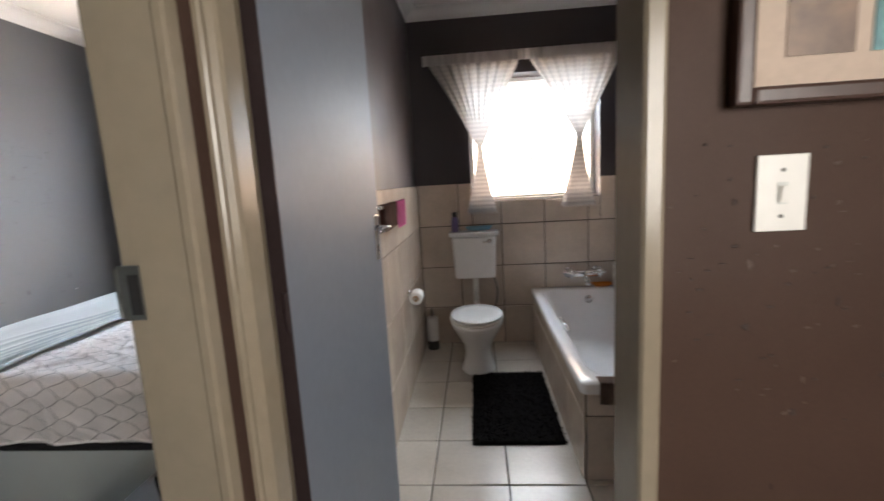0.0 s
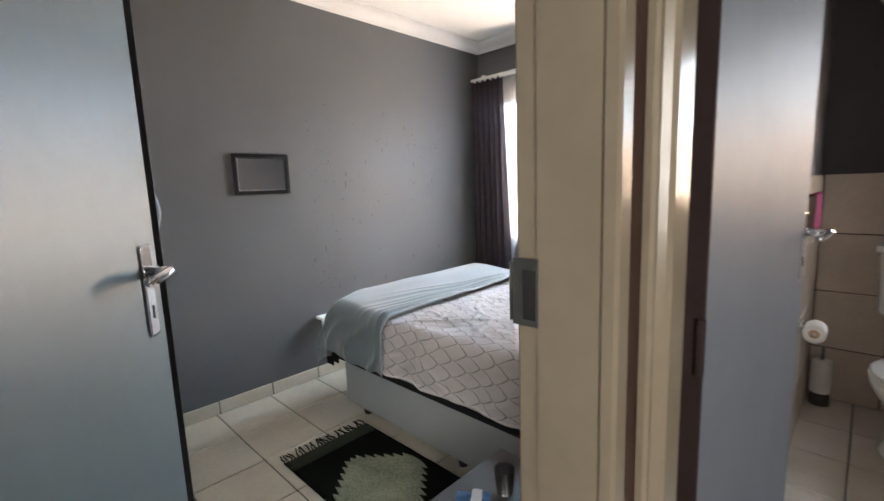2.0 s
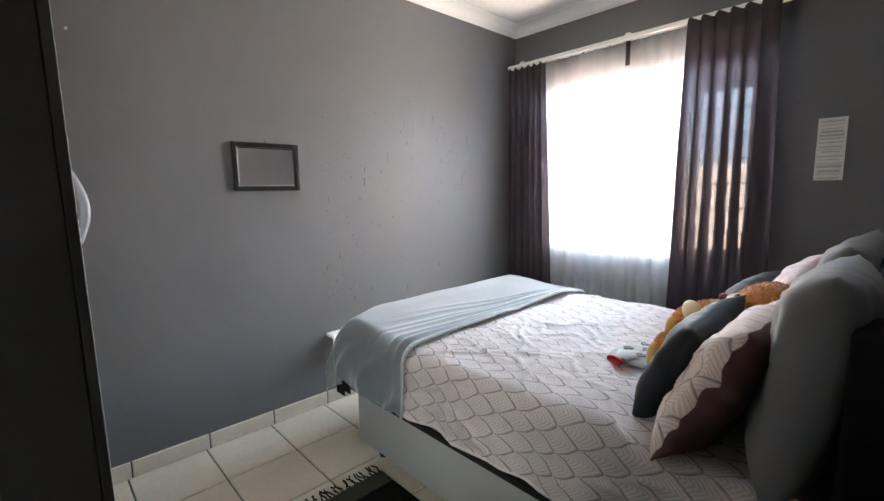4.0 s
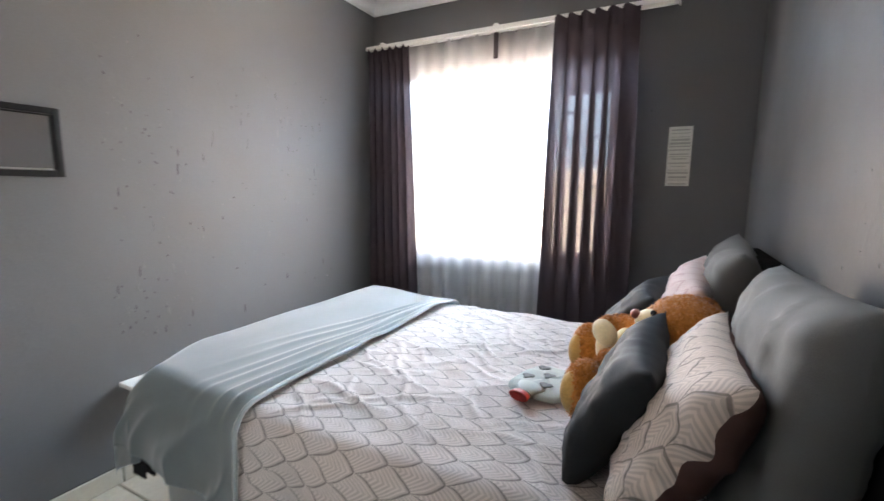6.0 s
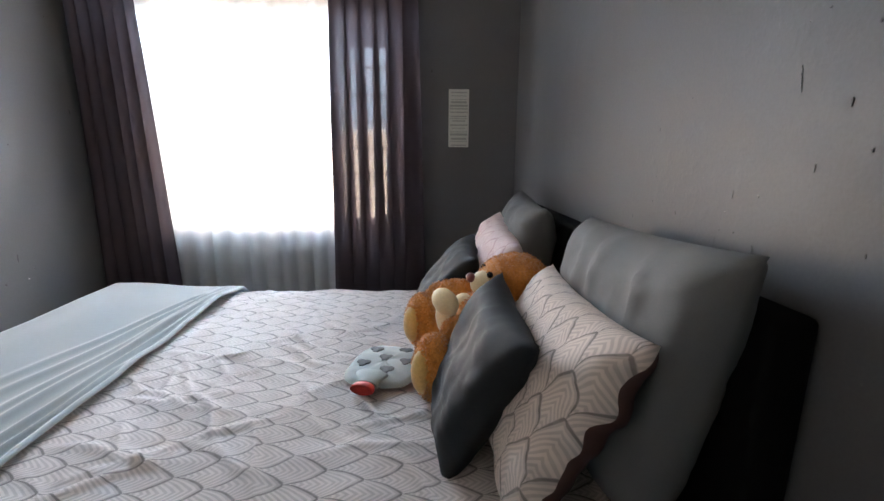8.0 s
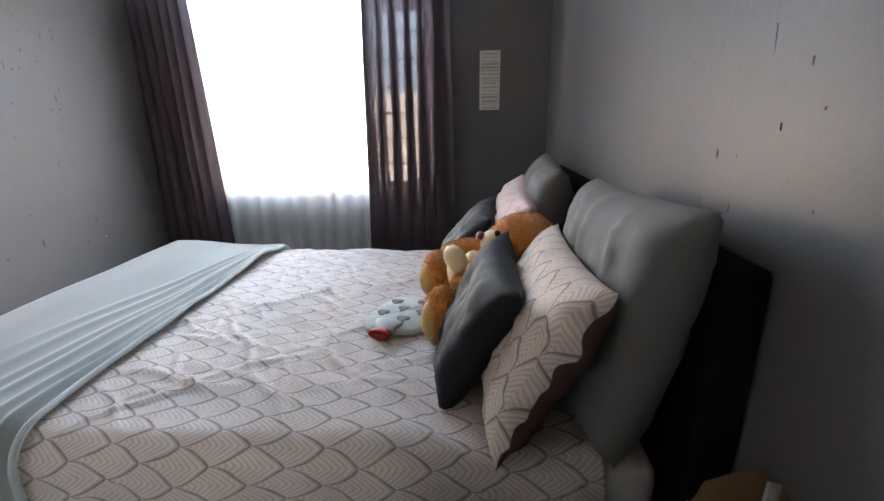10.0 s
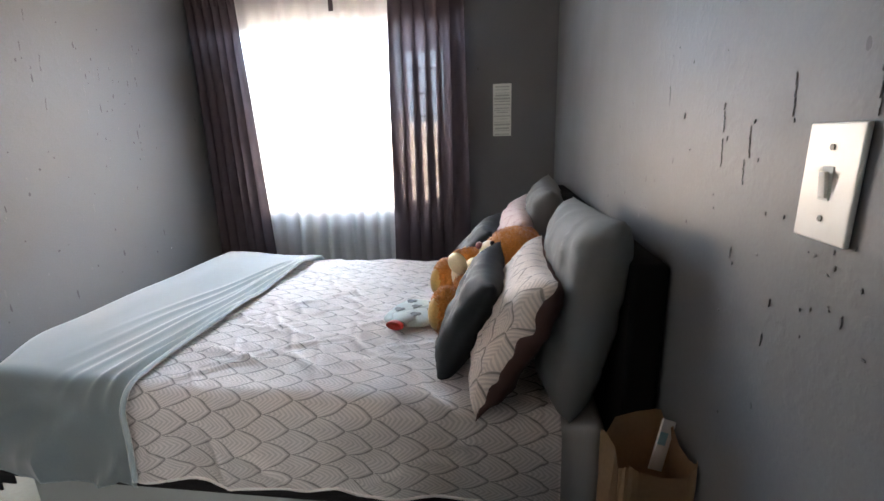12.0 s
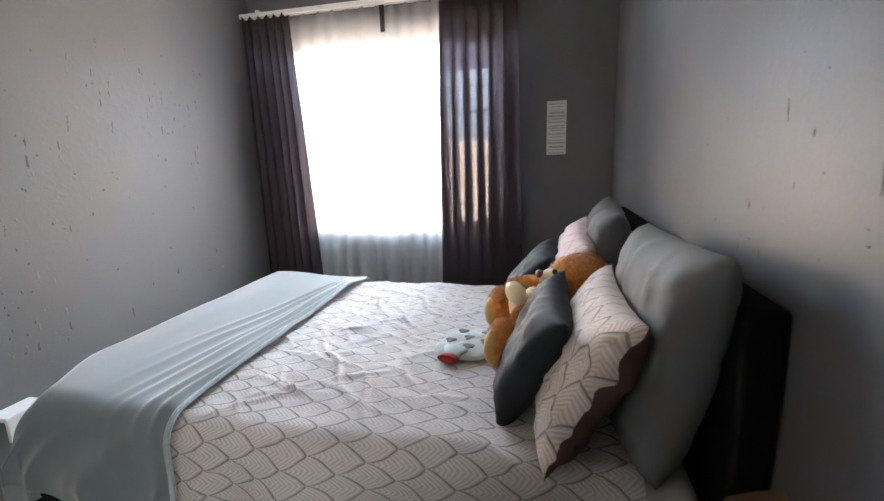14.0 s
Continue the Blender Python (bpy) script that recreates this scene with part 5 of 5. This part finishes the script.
def tied(top0, top1, knot, hem0, hem1, z_top, z_knot, z_hem, seed):
    def place(u, v):
        k = 1 - v
        f = (z_top - z_knot) / (z_top - z_hem)
        ph = u * 9 * 2 * math.pi + wave(u * 4, seed)
        if k < f:
            s = k / f
            e = s ** (1.15 if u > 0.5 else 1.0)
            x = (top0 + (top1 - top0) * u) * (1 - e) + (knot + (u - 0.5) * 0.036) * e
            x += 0.03 * math.sin(math.pi * s) * (u - 0.5) * -0.8
            d = 0.012 * (1 - s) + 0.030 * s * (1 - 0.4 * s)
        else:
            s = (k - f) / (1 - f)
            x = (knot + (u - 0.5) * 0.036) * (1 - s) + (hem0 + (hem1 - hem0) * u) * s + 0.02 * math.sin(math.pi * s) * (0.5 - u)
            d = 0.018 + 0.02 * s
        return Vector((x, 2.285 + d * math.sin(ph) * (0.5 if k < 0.05 else 1) - 0.02 * math.exp(-((k - f) * 8) ** 2), z_top + (z_hem - z_top) * k + 0.008 * math.sin(ph) * (1 if k > 0.98 else 0)))
    return place


c1 = part("net_curtain", sheet(150, 60, tied(0.255, 0.985, 0.649, 0.535, 0.765, 2.235, 1.562, 1.07, 2), 0, (0.8, 1.2)), BATH_NET)
tagged(c1, "white checked net curtain tied in a knot", "curtain", "curtains at the bathroom window")
c2 = part("net_curtain", sheet(150, 60, tied(0.995, 1.715, 1.382, 1.245, 1.505, 2.235, 1.60, 1.09, 6), 0, (0.8, 1.2)), BATH_NET)
tagged(c2, "white checked net curtain tied in a knot", "curtain", "curtains at the bathroom window")
hd = part("curtain_heading", sheet(160, 6, lambda u, v: Vector((0.25 + 1.47 * u, 2.262 + 0.007 * math.sin(u * 150 + 2 * wave(u * 20, 1)), 2.165 + 0.075 * v)), 0.002, (1.47, 0.08)), cloth("white_heading_cloth", (0.72, 0.70, 0.69)))
tagged(hd, "gathered white heading of the bathroom curtains", "curtain heading")


# ---- hall ----
pic = thing("picture_frame", (1.30, HALL_N - 0.001, 1.66), "dark wooden collage frame with a cream mount", "picture frame")
PW, PZ = 0.285, 0.25
for lo, hi in (((-PW, -PZ), (-PW + 0.028, PZ)), ((PW - 0.028, -PZ), (PW, PZ)), ((-PW + 0.028, -PZ), (PW - 0.028, -PZ + 0.028)), ((-PW + 0.028, PZ - 0.028), (PW - 0.028, PZ))):
    part("moulding", boxes(((lo[0], -0.03, lo[1]), (hi[0], -0.001, hi[1])), bevel=0.006), FRAME_BROWN, pic)
part("mount", boxes(((-PW + 0.02, -0.012, -PZ + 0.02), (PW - 0.02, -0.004, PZ - 0.02))), MOUNT, pic, "cream card mount")
for (x0, x1), mat in (((-0.205, -0.105), plain("brown_toned_print", (0.20, 0.13, 0.09), 0.4, 0, 14, 0.7, 0, 9)), ((-0.08, 0.035), plain("teal_toned_print", (0.12, 0.26, 0.27), 0.4, 0, 14, 0.7, 0, 9)), ((0.065, 0.18), plain("grey_toned_print", (0.2, 0.19, 0.18), 0.4, 0, 14, 0.7, 0, 9))):
    for z0 in (-0.178, 0.01):
        part("print", boxes(((x0, -0.0145, z0), (x1, -0.0125, z0 + 0.14))), mat, pic)


# ---- dents, drips and scuffs on the walls ----
def blob(bm, at, a, b, mat, rng, axis):
    """A small ragged fleck on a wall: axis 0 for a wall x = constant, 1 for y = constant; it stands a millimetre proud."""
    n = 9
    low, top = [], []
    out = -0.0009 if (axis == 1 or at[0] > -1) else 0.0009
    for i in range(n):
        k = 0.6 + 0.6 * rng.random()
        du, dz = a * k * math.cos(2 * math.pi * i / n), b * k * math.sin(2 * math.pi * i / n)
        for ring, q, o in ((low, 1.0, 0.0), (top, 0.7, out)):
            ring.append(bm.verts.new((at[0] + o, at[1] + du * q, at[2] + dz * q) if axis == 0 else (at[0] + du * q, at[1] + o, at[2] + dz * q)))
    for i in range(n):
        bm.faces.new((low[i], low[(i + 1) % n], top[(i + 1) % n], top[i])).material_index = mat
    bm.faces.new(top).material_index = mat


def flecks(name, at, axis, seed, spots, count, us, zs, parent, mats, clumps=7, tall=1.0, grow=1.0):
    """Chips and scuffs, thicker in some clumps of the wall than elsewhere."""
    rng = random.Random(seed)
    bm = bmesh.new()

    def put(u, z, a, b, mat):
        blob(bm, (at, u, z) if axis == 0 else (u, at, z), a, b, mat, rng, axis)
    for u, z, a, b in spots:
        if b < 4 * a:
            put(u, z, a * 0.8, b * 0.8, 0)
            continue
        for i in range(7):
            q = (i - 3) / 3.5
            put(u + 0.0012 * math.sin(i * 2.3 + u * 40) + q * b * 0.12, z + q * b, a * rng.uniform(0.35, 0.75), b * 0.17, 0 if rng.random() < 0.75 else 1)
    centres = [(rng.uniform(*us), rng.uniform(*zs)) for _ in range(clumps)]
    for _ in range(count):
        cu, cz = rng.choice(centres)
        u, z = (rng.gauss(cu, 0.12), rng.gauss(cz, 0.12)) if rng.random() < 0.6 else (rng.uniform(*us), rng.uniform(*zs))
        if not (us[0] < u < us[1] and zs[0] < z < zs[1]):
            continue
        long = rng.random() < 0.14
        put(u, z, rng.uniform(0.0009, 0.0026) * grow / tall, (rng.uniform(0.006, 0.014) if long else rng.uniform(0.0012, 0.0038)) * tall * grow, 0 if rng.random() < 0.5 else 1)
    return tagged(part(name, bm, mats, parent), kind="stuff")


wall_e, wall_w = bpy.data.objects["wall_east"], bpy.data.objects["wall_west"]
PALE_CHIP = plain("pale_grey_chip", (0.135, 0.135, 0.137), 0.8, 0, 80, 0.25)
flecks("chips", -0.0004, 0, 3, [(0.208, 1.342, 0.005, 0.008), (0.203, 1.318, 0.0013, 0.016), (0.187, 1.293, 0.003, 0.006), (0.198, 1.27, 0.001, 0.022), (0.116, 1.316, 0.0038, 0.005), (0.121, 1.288, 0.0015, 0.022), (0.128, 1.245, 0.0013, 0.018),
       (0.036, 1.345, 0.0012, 0.026), (0.030, 1.314, 0.0022, 0.004), (-0.09, 1.342, 0.0016, 0.028), (0.303, 1.139, 0.002, 0.005), (0.019, 1.198, 0.0025, 0.004), (-0.136, 1.083, 0.004, 0.002), (0.362, 1.334, 0.003, 0.009), (0.73, 1.14, 0.003, 0.007), (0.42, 1.465, 0.004, 0.003), (0.449, 1.377, 0.0016, 0.02)], 90, (-0.33, 1.0), (0.75, 1.65), wall_e, [SMEAR, PALE_CHIP], grow=0.9)
flecks("chips", -0.0004, 0, 31, [(-0.045, 1.165, 0.007, 0.003), (-0.077, 1.16, 0.003, 0.005), (-0.068, 1.149, 0.004, 0.003)], 25, (-0.15, 0.1), (1.08, 1.2), wall_e, [PALE_CHIP, SMEAR], 2, grow=0.9)
flecks("chips", WEST + 0.0004, 0, 5, [(1.065, 1.51, 0.003, 0.035), (1.257, 1.87, 0.003, 0.022), (1.283, 1.68, 0.0025, 0.035), (1.265, 1.50, 0.0025, 0.03), (1.21, 1.735, 0.002, 0.02), (1.576, 1.672, 0.0022, 0.035), (1.647, 1.704, 0.002, 0.012), (1.114, 1.786, 0.003, 0.012), (1.78, 1.42, 0.005, 0.014), (1.74, 1.237, 0.004, 0.01), (1.68, 1.08, 0.004, 0.015),
       (1.096, 1.118, 0.006, 0.014), (0.752, 1.10, 0.003, 0.02), (0.852, 1.243, 0.005, 0.008), (1.161, 0.847, 0.009, 0.007), (0.614, 1.42, 0.005, 0.006), (0.722, 1.184, 0.005, 0.004), (0.805, 0.962, 0.006, 0.006)], 290, (0.55, 1.9), (0.6, 1.9), wall_w, [plain("dark_chip", (0.055, 0.055, 0.058), 0.7), plain("light_chip", (0.135, 0.135, 0.135), 0.8)], 9, grow=2.2)
flecks("chips", HALL_N - 0.0004, 1, 9, [], 120, (0.93, 1.5), (0.85, 1.38), bpy.data.objects["wall_hall_north"], [plain("dark_brown_scuff", (0.030, 0.016, 0.013), 0.7), plain("pale_brown_chip", (0.085, 0.055, 0.045), 0.8)], 5, 0.55, 1.7)


# ---- floor, skirting and wall tiles, each a piece ----
def tile_mesh(name, w, l, t, mat, bevel=0.003):
    bm = bmesh.new()
    box(bm, (0.003, 0.003, 0), (w - 0.003, l - 0.003, t), bevel, 1)
    me = bpy.data.meshes.new(name)
    bm.to_mesh(me)
    bm.free()
    me.materials.append(mat)
    return me


MESHES = {}


def tile(w, l, t, mat, parent, m, name="tile"):
    if w < 0.012 or l < 0.012:
        return
    key = (round(w, 3), round(l, 3), t, mat.name)
    if key not in MESHES:
        MESHES[key] = tile_mesh(name, w, l, t, mat)
    ob = new(name, MESHES[key])
    ob.parent = parent
    ob.matrix_basis = m


def cuts(lo, hi, origin, pitch):
    first = origin + math.ceil((lo - origin) / pitch - 1e-6) * pitch
    pts = [lo] + [first + i * pitch for i in range(200) if lo + 0.005 < first + i * pitch < hi - 0.005] + [hi]
    return list(zip(pts, pts[1:]))


def pave(x0, x1, y0, y1, ox, oy, pitch, parent, glaze):
    for a, b in cuts(x0, x1, ox, pitch):
        for c, d in cuts(y0, y1, oy, pitch):
            tile(b - a, d - c, 0.012, glaze, parent, pose(a, c, -0.012))


floor_ob = bpy.data.objects["floor"]
pave(WEST, -0.002, SOUTH, NORTH, -2.051, 0.192, 0.3315, floor_ob, FLOOR_TILE)
pave(0.138, BATH_E, BATH_S, BATH_N, 0.36, 0.625, 0.336, floor_ob, BATH_FLOOR)
pave(0.0, BATH_E, -2.3, BATH_S, 0.36, -0.2, 0.336, floor_ob, BATH_FLOOR)

skirt = structure("baseboard", boxes(((WEST, SOUTH, 0.0), (WEST + 0.004, NORTH, 0.083)), ((WEST + 0.004, NORTH - 0.004, 0.0), (0, NORTH, 0.083)), ((-0.004, DOOR_N + 0.04, 0.0), (0, NORTH - 0.004, 0.083))), GROUT, "skirting of cut cream floor tiles", "skirting")
for c, d in cuts(SOUTH, NORTH, 0.21, 0.3315):
    tile(0.085, d - c, 0.010, FLOOR_TILE, skirt, pose(WEST + 0.003, c, 0.085, 0, 90, 0))
for a, b in cuts(WEST + 0.014, -0.014, -2.051, 0.3315):
    tile(b - a, 0.085, 0.010, FLOOR_TILE, skirt, pose(a, NORTH - 0.003, 0.0, 90, 0, 0))
for c, d in cuts(DOOR_N + 0.04, NORTH - 0.014, 0.192, 0.3315):
    tile(0.085, d - c, 0.010, FLOOR_TILE, skirt, pose(-0.003, d, 0.085, 180, 90, 0))

TT = 1.303
rows_z = [(0.0, 0.308), (0.308, 0.640), (0.640, 0.972), (0.972, TT)]
north_t = structure("tiling_bathroom_north", boxes(((0.15, BATH_N - 0.004, 0), (BATH_E, BATH_N, W2[2] - 0.004)), ((0.15, BATH_N - 0.004, W2[2] - 0.004), (W2[0], BATH_N, TT - 0.004)), ((W2[1], BATH_N - 0.004, W2[2] - 0.004), (BATH_E, BATH_N, TT - 0.004))), GROUT, "cream wall tiles behind the toilet and bath", "wall tiles")
for a, b in cuts(0.15, BATH_E - 0.012, 0.462, 0.334):
    for z0, z1 in rows_z:
        if z1 > W2[2] and b > W2[0] and a < W2[1]:
            for p, q, top in ((a, min(b, W2[0]), z1), (max(a, W2[0]), min(b, W2[1]), W2[2]), (max(a, W2[1]), b, z1)):
                tile(q - p, top - z0, 0.012, WALL_TILE, north_t, pose(p, BATH_N - 0.003, z0, 90, 0, 0)) if q - p > 0.012 else None
        else:
            tile(b - a, z1 - z0, 0.012, WALL_TILE, north_t, pose(a, BATH_N - 0.003, z0, 90, 0, 0))
west_t = structure("tiling_bathroom_west", boxes(((0.137, BATH_S + 0.02, 0), (0.140, BATH_N - 0.016, TT - 0.004))), GROUT, "cream wall tiles beside the toilet", "wall tiles")
for c, d in cuts(BATH_S + 0.02, BATH_N - 0.016, 0.66, 0.334):
    for z0, z1 in rows_z:
        tile(z1 - z0, d - c, 0.012, WALL_TILE, west_t, pose(0.139, d, z0, 180, -90, 0))
east_t = structure("tiling_bathroom_east", boxes(((BATH_E - 0.003, BATH_S + 0.02, 0), (BATH_E, BATH_N - 0.016, TT - 0.004))), GROUT, "cream wall tiles along the bath", "wall tiles")
for c, d in cuts(BATH_S + 0.02, BATH_N - 0.016, 0.66, 0.334):
    for z0, z1 in rows_z[1:] if d > 0.7 else rows_z:
        tile(z1 - z0, d - c, 0.010, WALL_TILE, east_t, pose(BATH_E - 0.002, c, z1, 0, 90, 0) @ pose(0, 0, -0.010))
panel = bpy.data.objects["panel_core"]
for c, d in cuts(0.012, BL, 0.012, 0.334):
    for z0, z1 in ((0.0, 0.30), (0.30, BZ - 0.048)):
        tile(z1 - z0, d - c, 0.010, WALL_TILE, panel, pose(0.021, c, z0, 0, -90, 0))
for a, b in cuts(0.022, BW - 0.012, 0.022, 0.334):
    for z0, z1 in ((0.0, 0.30), (0.30, BZ - 0.048)):
        tile(b - a, z1 - z0, 0.010, WALL_TILE, panel, pose(a, 0.021, z0, 90, 0, 0))
